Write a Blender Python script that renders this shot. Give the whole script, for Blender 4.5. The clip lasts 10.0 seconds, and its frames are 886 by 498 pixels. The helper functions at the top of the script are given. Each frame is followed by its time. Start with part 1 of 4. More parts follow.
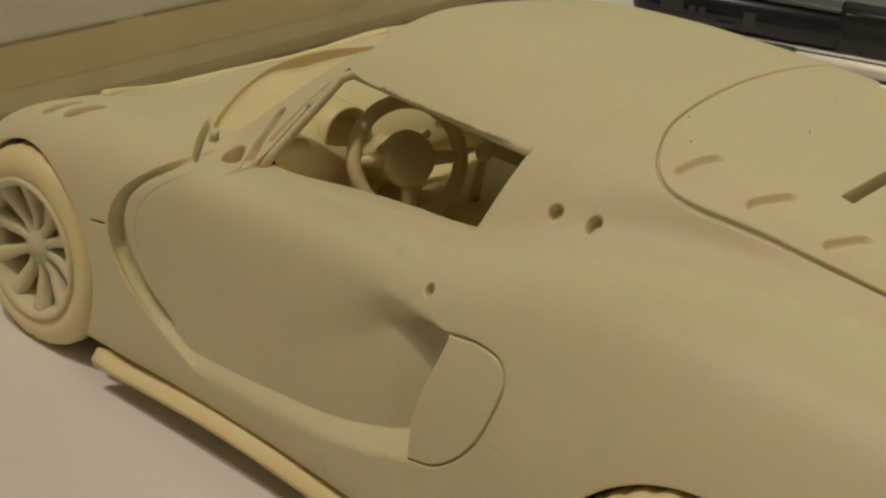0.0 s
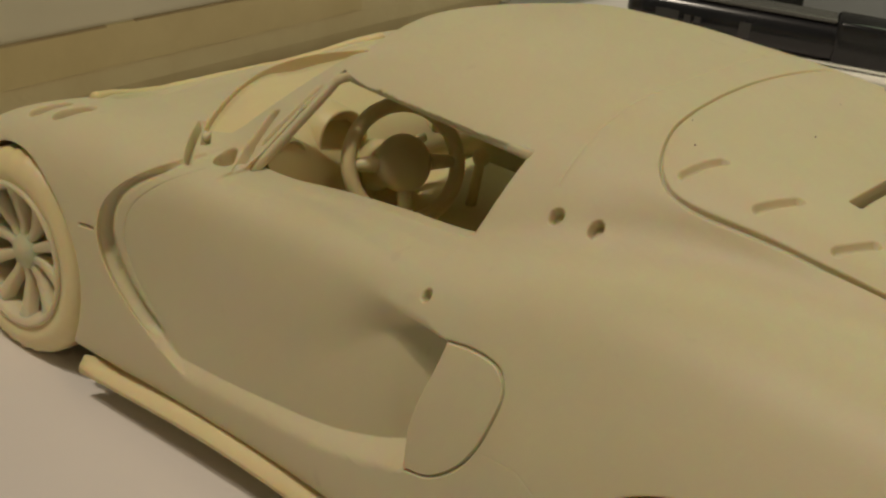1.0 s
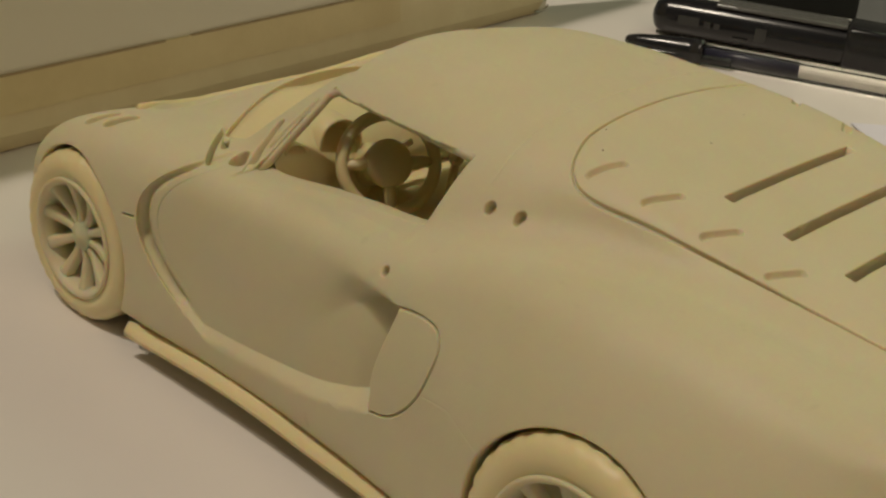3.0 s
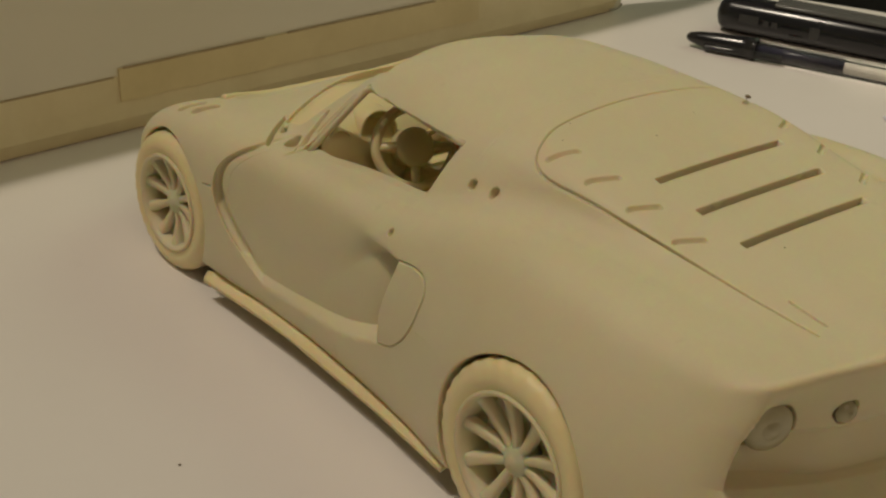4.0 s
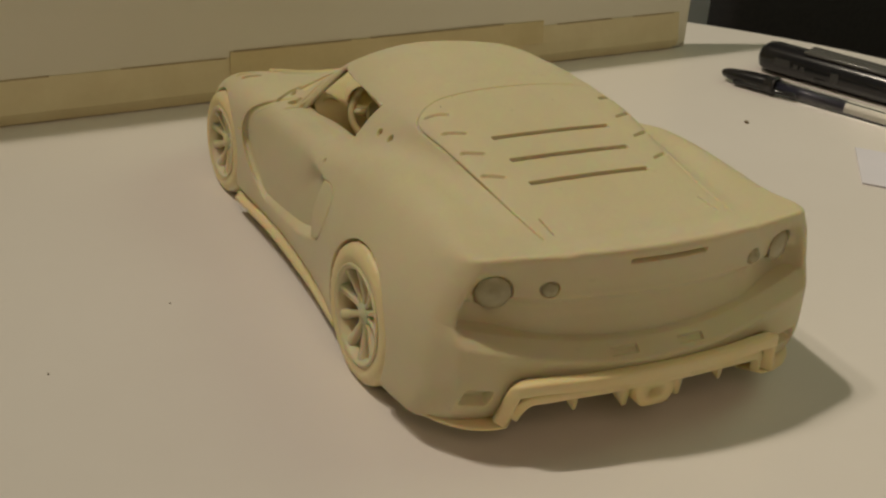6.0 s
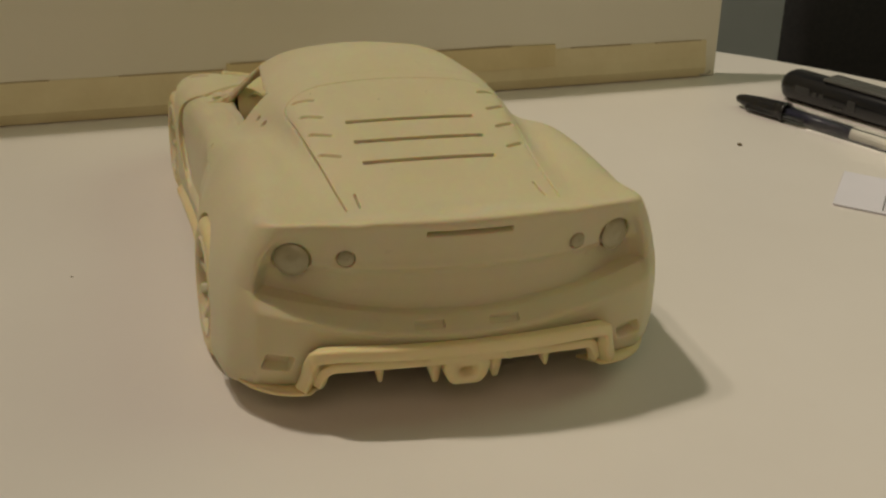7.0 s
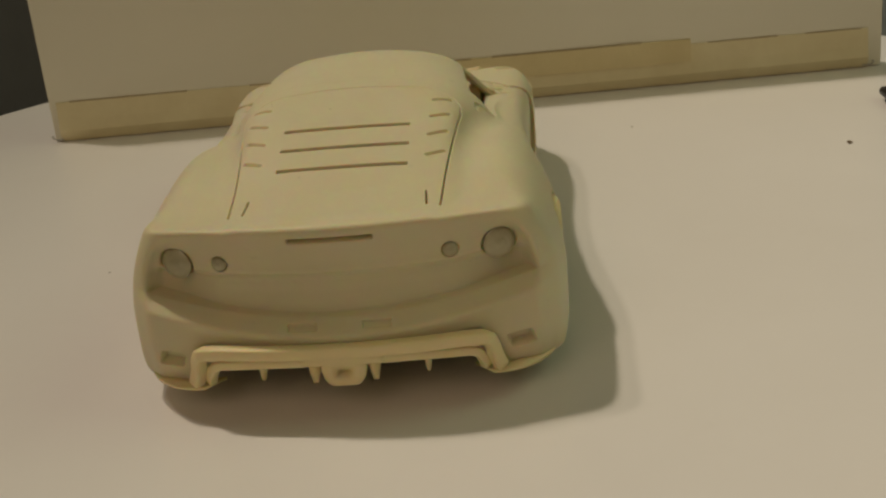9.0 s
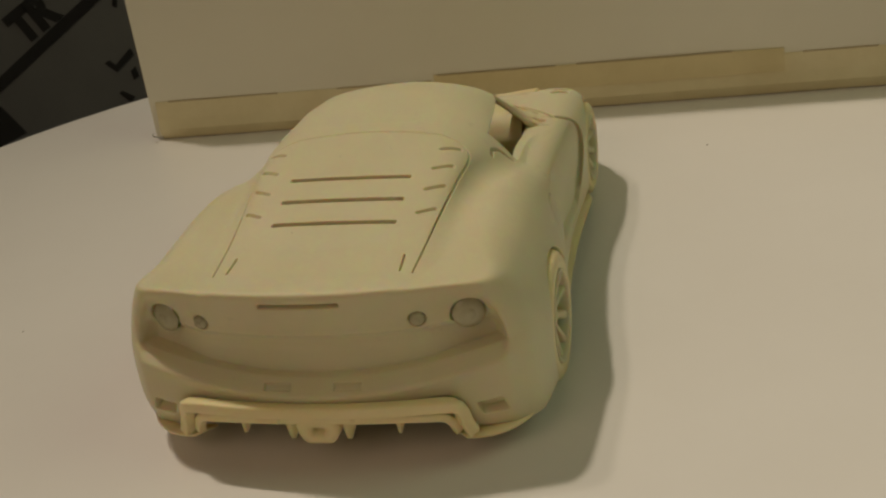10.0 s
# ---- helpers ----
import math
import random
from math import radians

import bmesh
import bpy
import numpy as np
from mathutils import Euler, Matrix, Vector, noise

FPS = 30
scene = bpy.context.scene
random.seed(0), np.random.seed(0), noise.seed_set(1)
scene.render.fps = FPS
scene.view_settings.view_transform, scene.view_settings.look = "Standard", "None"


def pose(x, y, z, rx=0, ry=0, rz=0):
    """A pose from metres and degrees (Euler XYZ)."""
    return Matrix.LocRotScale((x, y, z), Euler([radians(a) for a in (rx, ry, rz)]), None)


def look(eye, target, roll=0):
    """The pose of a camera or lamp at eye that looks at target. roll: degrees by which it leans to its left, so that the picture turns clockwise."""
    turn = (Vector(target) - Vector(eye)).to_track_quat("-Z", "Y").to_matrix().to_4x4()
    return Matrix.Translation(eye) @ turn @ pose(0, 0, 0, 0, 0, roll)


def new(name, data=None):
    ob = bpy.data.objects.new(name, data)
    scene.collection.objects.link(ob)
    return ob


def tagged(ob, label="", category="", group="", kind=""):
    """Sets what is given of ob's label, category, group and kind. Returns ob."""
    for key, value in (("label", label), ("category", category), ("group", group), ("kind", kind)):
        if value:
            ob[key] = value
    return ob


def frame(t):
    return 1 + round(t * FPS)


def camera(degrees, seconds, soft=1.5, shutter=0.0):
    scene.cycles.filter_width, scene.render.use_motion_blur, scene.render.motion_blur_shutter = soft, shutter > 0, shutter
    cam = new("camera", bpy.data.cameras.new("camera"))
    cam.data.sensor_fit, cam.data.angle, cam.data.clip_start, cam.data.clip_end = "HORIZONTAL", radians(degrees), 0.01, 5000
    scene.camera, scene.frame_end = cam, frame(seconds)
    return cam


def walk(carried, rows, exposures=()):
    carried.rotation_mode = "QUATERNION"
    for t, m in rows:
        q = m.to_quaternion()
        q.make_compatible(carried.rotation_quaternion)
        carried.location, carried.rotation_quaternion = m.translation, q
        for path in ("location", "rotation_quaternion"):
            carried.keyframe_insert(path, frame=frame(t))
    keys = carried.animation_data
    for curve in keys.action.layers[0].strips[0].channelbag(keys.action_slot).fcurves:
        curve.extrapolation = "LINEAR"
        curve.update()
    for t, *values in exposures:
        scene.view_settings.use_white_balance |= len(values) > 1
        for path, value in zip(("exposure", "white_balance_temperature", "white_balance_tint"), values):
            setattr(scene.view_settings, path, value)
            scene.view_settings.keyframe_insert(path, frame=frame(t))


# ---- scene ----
EXPOSURES = [(0, 0.17), (2.5, 0.18), (4.5, 0.06), (7, 0.09), (10, 0.05)]
K = 0.00143  # metres per modelling unit: the car is drawn in units of 1.43 mm, a 1:18 kit
cam = camera(35.0, 10.0, soft=2.4)
PATH = [
    (0, -116.36, -31.72, 82.03, 64.50, -6.46, -49.51),
    (0.5, -114.69, -29.11, 80.06, 65.11, -6.85, -49.99),
    (1, -114.91, -29.80, 80.09, 65.07, -6.89, -49.81),
    (1.5, -115.23, -32.50, 80.54, 64.94, -6.78, -49.58),
    (2, -117.61, -34.00, 81.00, 64.59, -6.84, -48.88),
    (2.5, -121.65, -42.20, 85.41, 64.70, -6.39, -48.19),
    (4, -136.41, -93.73, 109.21, 63.04, -3.86, -39.65),
    (4.5, -145.71, -116.73, 119.62, 62.71, -4.04, -37.15),
    (5, -154.12, -145.60, 132.09, 62.58, -4.11, -34.51),
    (6.5, -100.15, -211.63, 128.13, 65.09, -3.75, -21.29),
    (7, -65.86, -231.05, 122.74, 66.36, -2.20, -16.11),
    (7.5, -36.01, -250.20, 122.06, 67.58, -0.37, -11.01),
    (8, -8.83, -250.38, 117.99, 67.49, 1.16, -6.16),
    (8.5, 6.58, -253.15, 122.90, 67.06, 2.66, -2.33),
    (9, 35.00, -247.25, 125.76, 66.26, 5.01, 2.04),
    (9.5, 62.04, -237.59, 134.73, 65.32, 6.49, 6.52),
    (10, 82.67, -230.88, 145.50, 63.73, 7.63, 11.79),
]
walk(cam, [(t, pose(K * x, K * y, K * z, rx, ry, rz)) for t, x, y, z, rx, ry, rz in PATH], EXPOSURES)

# ---- world and lamps ----
world = bpy.data.worlds.new("world")
scene.world = world
world.use_nodes = True
world.node_tree.nodes["Background"].inputs[0].default_value = (0.92, 0.90, 0.62, 1)
world.node_tree.nodes["Background"].inputs[1].default_value = 0.08


def lamp(name, eye, target, size, watts, color, beam=180):
    data = bpy.data.lights.new(name, "AREA")
    data.shape, data.size, data.size_y, data.energy, data.color = "RECTANGLE", size[0], size[1], watts, color
    data.spread = radians(beam)
    ob = new(name, data)
    ob.matrix_world = look(eye, target)
    return ob


# Small unseen pair, placed by the double shadow, beamed to brighten the table's right.
lamp("unseen_lamp_light", (-0.80, 0.464, 2.27), (0.84, -0.30, 0), (0.096, 0.11), 3.65, (1.0, 0.872, 0.70), 58)
lamp("unseen_lamp_light", (-1.09, 0.528, 2.27), (0.84, -0.30, 0), (0.13, 0.13), 1.15, (1.0, 0.872, 0.70), 58)
# Two broad unseen fills, added mid-room: pink lifts the tail, green tints the shadow.
lamp("unseen_lamp_light", (-0.40, -1.30, 1.15), (0.1, 0, 0), (1.1, 0.9), 4.1, (1.0, 0.71, 0.475))
lamp("unseen_lamp_light", (1.25, 0.05, 1.25), (0.1, 0.0, 0), (1.0, 0.9), 3.8, (0.80, 0.94, 0.57))



# ---- materials ----
def material(name, color, rough=0.5, second=None, scale=40.0, bump=0.0, bump_scale=300.0, metallic=0.0, sss=0.0,
             specular=0.5, speck=0.0, stain=None):
    m = bpy.data.materials.new(name)
    m.use_nodes = True
    nt = m.node_tree
    p = nt.nodes["Principled BSDF"]
    p.inputs["Base Color"].default_value = (*color, 1)
    p.inputs["Roughness"].default_value = rough
    p.inputs["Metallic"].default_value = metallic
    p.inputs["Specular IOR Level"].default_value = specular
    if sss:
        p.inputs["Subsurface Weight"].default_value = sss
        p.inputs["Subsurface Radius"].default_value = (1.0, 0.40, 0.11)
        p.inputs["Subsurface Scale"].default_value = 0.0016
    tc = nt.nodes.new("ShaderNodeTexCoord")
    if second:
        n = nt.nodes.new("ShaderNodeTexNoise")
        n.inputs["Scale"].default_value, n.inputs["Detail"].default_value = scale, 6
        n.inputs["Roughness"].default_value = 0.62
        r = nt.nodes.new("ShaderNodeValToRGB")
        r.color_ramp.elements[0].position, r.color_ramp.elements[1].position = 0.32, 0.68
        r.color_ramp.elements[0].color, r.color_ramp.elements[1].color = (*second, 1), (*color, 1)
        nt.links.new(tc.outputs["Object"], n.inputs["Vector"])
        nt.links.new(n.outputs["Fac"], r.inputs["Fac"])
        out = r.outputs["Color"]
        if speck:
            v = nt.nodes.new("ShaderNodeTexNoise")
            v.inputs["Scale"].default_value, v.inputs["Detail"].default_value = scale * 9, 2
            s = nt.nodes.new("ShaderNodeMapRange")
            s.inputs[1].default_value, s.inputs[2].default_value = 0.70, 0.78
            s.inputs[3].default_value, s.inputs[4].default_value = 0.0, speck
            nt.links.new(tc.outputs["Object"], v.inputs["Vector"])
            nt.links.new(v.outputs["Fac"], s.inputs[0])
            mix = nt.nodes.new("ShaderNodeMix")
            mix.data_type = "RGBA"
            mix.inputs[7].default_value = (color[0] * 0.55, color[1] * 0.5, color[2] * 0.42, 1)
            nt.links.new(s.outputs[0], mix.inputs[0])
            nt.links.new(out, mix.inputs[6])
            out = mix.outputs[2]
        if stain:
            w = nt.nodes.new("ShaderNodeTexNoise")
            w.inputs["Scale"].default_value, w.inputs["Detail"].default_value = scale * 0.9, 3
            w.inputs["Distortion"].default_value = 1.2
            k = nt.nodes.new("ShaderNodeMapRange")
            k.inputs[1].default_value, k.inputs[2].default_value = 0.48, 0.72
            k.inputs[3].default_value, k.inputs[4].default_value = 0.0, 0.75
            st = nt.nodes.new("ShaderNodeMapping")
            st.inputs["Scale"].default_value = (1.6, 0.55, 1.6)
            nt.links.new(tc.outputs["Object"], st.inputs["Vector"])
            nt.links.new(st.outputs["Vector"], w.inputs["Vector"])
            nt.links.new(w.outputs["Fac"], k.inputs[0])
            mix = nt.nodes.new("ShaderNodeMix")
            mix.data_type = "RGBA"
            mix.inputs[7].default_value = (*stain, 1)
            nt.links.new(k.outputs[0], mix.inputs[0])
            nt.links.new(out, mix.inputs[6])
            out = mix.outputs[2]
        nt.links.new(out, p.inputs["Base Color"])
    if bump:
        b = nt.nodes.new("ShaderNodeTexNoise")
        b.inputs["Scale"].default_value, b.inputs["Detail"].default_value = bump_scale, 4
        bn = nt.nodes.new("ShaderNodeBump")
        bn.inputs["Strength"].default_value, bn.inputs["Distance"].default_value = bump, 0.0006
        nt.links.new(tc.outputs["Object"], b.inputs["Vector"])
        nt.links.new(b.outputs["Fac"], bn.inputs["Height"])
        nt.links.new(bn.outputs["Normal"], p.inputs["Normal"])
    return m


def clear(name, color, rough=0.08, ior=1.45):
    m = bpy.data.materials.new(name)
    m.use_nodes = True
    p = m.node_tree.nodes["Principled BSDF"]
    p.inputs["Base Color"].default_value = (*color, 1)
    p.inputs["Roughness"].default_value = rough
    p.inputs["Transmission Weight"].default_value = 1.0
    p.inputs["IOR"].default_value = ior
    return m


RESIN = material("cream_resin", (0.65, 0.59, 0.385), 0.52, (0.605, 0.545, 0.345), 26, 0.14, 420, sss=0.6, speck=0.16, specular=0.4, stain=(0.65, 0.568, 0.388))
# Colour of the yellowish parts, lightened to make the dim cabin look better lit.
RESIN_WARM = material("yellow_resin", (0.78, 0.67, 0.38), 0.45, (0.73, 0.62, 0.33), 26, 0.08, 420, sss=0.4)
RESIN_GREY = material("grey_clear_resin", (0.46, 0.42, 0.27), 0.12, (0.36, 0.33, 0.21), 160)
TABLE = material("white_table_laminate", (0.78, 0.742, 0.71), 0.30, (0.745, 0.705, 0.668), 7, 0.03, 900, speck=0.03)
BOARD = material("white_foam_board", (0.76, 0.73, 0.60), 0.6, (0.71, 0.68, 0.55), 5, 0.05, 500)
TAPE = material("masking_tape", (0.74, 0.66, 0.42), 0.5, (0.66, 0.57, 0.34), 45, 0.2, 800)
TAPE_OLD = material("aged_masking_tape", (0.70, 0.60, 0.34), 0.5, (0.62, 0.52, 0.28), 45, 0.2, 800)
WALL = material("grey_wall_paint", (0.80, 0.84, 0.88), 0.7, (0.76, 0.80, 0.85), 3)
CEILING = material("white_ceiling_paint", (0.75, 0.72, 0.66), 0.8, (0.72, 0.69, 0.62), 2)
FLOOR = material("brown_floor", (0.16, 0.13, 0.10), 0.5, (0.11, 0.09, 0.07), 6)
BLACK = material("black_plastic", (0.008, 0.008, 0.010), 0.22, (0.014, 0.014, 0.016), 60)
FABRIC = material("black_chair_fabric", (0.012, 0.012, 0.013), 0.85, (0.02, 0.02, 0.02), 300, 0.3, 900)
INK = material("blue_black_ink", (0.02, 0.02, 0.035), 0.3)
PAPER = material("white_card", (0.74, 0.72, 0.80), 0.6, (0.70, 0.69, 0.77), 30)
PRINT = material("black_print", (0.02, 0.02, 0.022), 0.5)
PRINT_GREY = material("grey_print", (0.045, 0.045, 0.045), 0.4)
GREY_SHEET = material("pale_grey_sheet", (0.18, 0.19, 0.19), 0.6, (0.14, 0.145, 0.15), 6)
METAL = material("steel_wire", (0.5, 0.48, 0.44), 0.35, metallic=1.0)
CLEAR = clear("clear_plastic", (0.95, 0.95, 0.93))
CRUMB = material("brown_crumb", (0.17, 0.125, 0.07), 0.8)


# ---- mesh helpers ----
def set_mesh(name, co, tris, mat, smooth=True):
    me = bpy.data.meshes.new(name)
    co = np.asarray(co, np.float32)
    tris = np.asarray(tris, np.int32)
    n = tris.shape[1]
    me.vertices.add(len(co))
    me.vertices.foreach_set("co", co.ravel())
    me.loops.add(tris.size)
    me.loops.foreach_set("vertex_index", tris.ravel())
    me.polygons.add(len(tris))
    me.polygons.foreach_set("loop_start", np.arange(0, tris.size, n, dtype=np.int32))
    me.polygons.foreach_set("use_smooth", np.full(len(tris), smooth))
    me.update(calc_edges=True)
    me.materials.append(mat)
    return me


def mesh_part(name, co, faces, mat, parent, label="", smooth=True):
    ob = new(name, set_mesh(name, np.asarray(co) * K, faces, mat, smooth))
    ob.parent = parent
    return tagged(ob, label)


def part(name, bm, mat, parent=None, label="", smooth=True, scale=K):
    me = bpy.data.meshes.new(name)
    for v in bm.verts:
        v.co *= scale
    bm.normal_update()
    bm.to_mesh(me)
    bm.free()
    me.materials.append(mat)
    if smooth:
        me.polygons.foreach_set("use_smooth", [True] * len(me.polygons))
    ob = new(name, me)
    ob.parent = parent
    return tagged(ob, label)


def box(bm, lo, hi, bevel=0.0, m=None):
    r = bmesh.ops.create_cube(bm, size=1)
    vs = r["verts"]
    for v in vs:
        v.co = Vector([lo[i] + (v.co[i] + 0.5) * (hi[i] - lo[i]) for i in range(3)])
    if bevel:
        es = list({e for v in vs for e in v.link_edges})
        b = bmesh.ops.bevel(bm, geom=es, offset=bevel, segments=3, affect="EDGES", profile=0.5)
        vs = list({v for v in b["verts"]} | {v for v in vs if v.is_valid})
    if m is not None:
        bmesh.ops.transform(bm, matrix=m, verts=vs)
    return vs


def cylinder(bm, a, b, r1, r2=None, seg=24):
    a, b = Vector(a), Vector(b)
    d = b - a
    m = Matrix.Translation((a + b) / 2) @ d.to_track_quat("Z", "Y").to_matrix().to_4x4()
    bmesh.ops.create_cone(bm, cap_ends=True, segments=seg, radius1=r1, radius2=r1 if r2 is None else r2,
                          depth=d.length, matrix=m)


def lathe(profile, seg, axis="x"):
    """Vertices and quads of a profile (along, radius) turned round an axis."""
    pr = np.array(profile, float)
    n = len(pr)
    ang = np.arange(seg) * 2 * math.pi / seg
    al = np.repeat(pr[None, :, 0], seg, 0)
    ra = np.repeat(pr[None, :, 1], seg, 0)
    c, s = np.cos(ang)[:, None] * ra, np.sin(ang)[:, None] * ra
    co = np.stack([al, c, s], 2) if axis == "x" else np.stack([c, s, al], 2)
    i, j = np.meshgrid(np.arange(seg), np.arange(n - 1), indexing="ij")
    k = (i + 1) % seg
    q = np.stack([i * n + j, i * n + j + 1, k * n + j + 1, k * n + j], 2).reshape(-1, 4)
    return co.reshape(-1, 3), q


def tube(path, radius, seg=10, closed=False, squash=1.0, flat=1.0):
    """Vertices and quads of a round bar along a path."""
    p = np.array(path, float)
    d = np.gradient(p, axis=0)
    if closed:
        d = np.roll(p, -1, 0) - np.roll(p, 1, 0)
    d /= np.linalg.norm(d, axis=1)[:, None]
    up = np.array([0.0, 0.0, 1.0])
    s = np.cross(d, up)
    s /= np.maximum(np.linalg.norm(s, axis=1), 1e-6)[:, None]
    u = np.cross(s, d)
    r = np.broadcast_to(np.asarray(radius, float), (len(p),))
    ang = np.arange(seg) * 2 * math.pi / seg
    ca, sa = (np.sign(k) * np.abs(k) ** flat for k in (np.cos(ang), np.sin(ang)))
    co = p[:, None] + r[:, None, None] * (ca[None, :, None] * s[:, None] + squash * sa[None, :, None] * u[:, None])
    n = len(p)
    m = n if closed else n - 1
    i, j = np.meshgrid(np.arange(m), np.arange(seg), indexing="ij")
    k, l = (i + 1) % n, (j + 1) % seg
    q = np.stack([i * seg + j, i * seg + l, k * seg + l, k * seg + j], 2).reshape(-1, 4)
    co = co.reshape(-1, 3)
    if not closed:
        a, b = len(co), len(co) + 1
        co = np.concatenate([co, p[:1], p[-1:]])
        j = np.arange(seg)
        l = (j + 1) % seg
        q = np.concatenate([q, np.stack([np.full(seg, a), l, j, j], 1), np.stack([np.full(seg, b), (n - 1) * seg + j, (n - 1) * seg + l, (n - 1) * seg + l], 1)])
    return co, q


def quads_part(name, pieces, mat, parent, label=""):
    """One mesh of several (vertices, quads); quads with a doubled corner become triangles."""
    bm = bmesh.new()
    for co, q in pieces:
        vs = [bm.verts.new(c) for c in co]
        for f in q:
            ids = list(dict.fromkeys(int(k) for k in f))
            if len(ids) > 2:
                try:
                    bm.faces.new([vs[k] for k in ids])
                except ValueError:
                    pass
    bmesh.ops.recalc_face_normals(bm, faces=bm.faces)
    return part(name, bm, mat, parent, label)


# ---- the shape of the car's shell, as a field: below 0 inside ----
def curve(x, keys):
    k = np.array(keys, float)
    xs, ys = k[:, 0], k[:, 1]
    d = np.diff(ys) / np.diff(xs)
    m = np.concatenate([[d[0]], np.where(d[1:] * d[:-1] > 0, 2 * d[1:] * d[:-1] / np.where(np.abs(d[1:] + d[:-1]) < 1e-9, 1, d[1:] + d[:-1]), 0), [d[-1]]])
    x = np.clip(x, xs[0], xs[-1])
    i = np.clip(np.searchsorted(xs, x) - 1, 0, len(xs) - 2)
    h = xs[i + 1] - xs[i]
    t = (x - xs[i]) / h
    return ((2 * t ** 3 - 3 * t ** 2 + 1) * ys[i] + (t ** 3 - 2 * t ** 2 + t) * h * m[i] + (3 * t ** 2 - 2 * t ** 3) * ys[i + 1] + (t ** 3 - t ** 2) * h * m[i + 1])


def step(e0, e1, x):
    t = np.clip((x - e0) / (e1 - e0), 0, 1)
    return t * t * (3 - 2 * t)


def smax(a, b, k):
    h = np.maximum(k - np.abs(a - b), 0) / k
    return np.maximum(a, b) + h * h * k / 4


def smin(a, b, k):
    return -smax(-a, -b, k)


ROOF = [(-34, 36.8), (-30, 36.6), (-26, 35.6), (-22, 35.0), (-15, 36.1), (-6, 37.9), (0, 39.1), (8, 40.7), (16, 42.0), (24, 43.2), (31, 43.9), (38, 44.1), (46, 43.7), (53, 42.6), (59, 41.0), (64, 38.9), (70, 35.6), (76, 32.2), (81, 29.4), (90, 25.0), (100, 19), (114, 10)]
GLASSHOUSE = [(-34, 19.5), (-22, 20.6), (-10, 22.0), (0, 23.2), (10, 24.6), (20, 26.8), (28, 28.3), (34, 28.5), (42, 27.2), (50, 26.4), (58, 26.4), (66, 26.6), (80, 28)]
SHOULDER = [(-34, 36.0), (-30, 36.2), (-24, 35.4), (-18, 35.3), (-8, 36.0), (4, 36.2), (14, 35.5), (22, 33.8), (30, 31.3), (38, 30.1), (48, 29.3), (60, 28.7), (72, 28.4), (82, 27.6), (90, 26.0), (98, 22.6), (106, 16.5), (116, 8)]
WIDTH = [(-36, 32), (-30, 35.6), (-26, 37.2), (-18, 39.3), (-8, 40.2), (2, 40.2), (12, 39.4), (22, 37.6), (30, 36.6), (40, 35.8), (50, 35.4), (60, 35.5), (70, 36.0), (78, 36.2), (86, 35.7), (94, 34.6), (102, 32), (110, 28), (116, 24)]
SCOOP_DEPTH = [(20, 4.0), (31, 3.7), (36, 2.6), (45, 1.5), (55, 1.1), (68, 1.1), (75, 1.1)]
SCOOP_BOTTOM = [(28, 15.4), (32, 14.4), (36, 12.9), (41, 11.6), (49, 10.6), (57, 10.0), (64, 9.7), (75, 9.5)]
WINDOW = [(60.8, 28.2), (57.6, 37.8), (32.0, 38.8), (33.0, 32.0)]
REAR_WHEEL, FRONT_WHEEL = (1.4, 12.8), (86.6, 11.4)
REAR_ARCH, FRONT_ARCH = 13.25, 12.0
LIP_Y = 95.2  # the lip across the bonnet


def convex(px, py, pts):
    """Distance-like field of a convex polygon."""
    cx, cy = np.mean([p[0] for p in pts]), np.mean([p[1] for p in pts])
    out = None
    for (x0, y0), (x1, y1) in zip(pts, pts[1:] + pts[:1]):
        nx, ny = y1 - y0, x0 - x1
        l = math.hypot(nx, ny)
        nx, ny = nx / l, ny / l
        if (cx - x0) * nx + (cy - y0) * ny > 0:
            nx, ny = -nx, -ny
        d = (px - x0) * nx + (py - y0) * ny
        out = d if out is None else smax(out, d, 0.5)
    return out


def screen_y(a, y):
    """How far forward a point lies along the bowed windscreen."""
    return y + 0.0155 * a * a * step(44, 62, y)


def intake_front(z):
    """The leaning front edge of the panel that closes the side intake."""
    return 28.9 + 1.7 * (1 - step(17, 27, z))


def scoop_front(z):
    """The bowed front rim of the door's scoop."""
    return 72.3 - 0.1 * (z - 20.5) ** 2


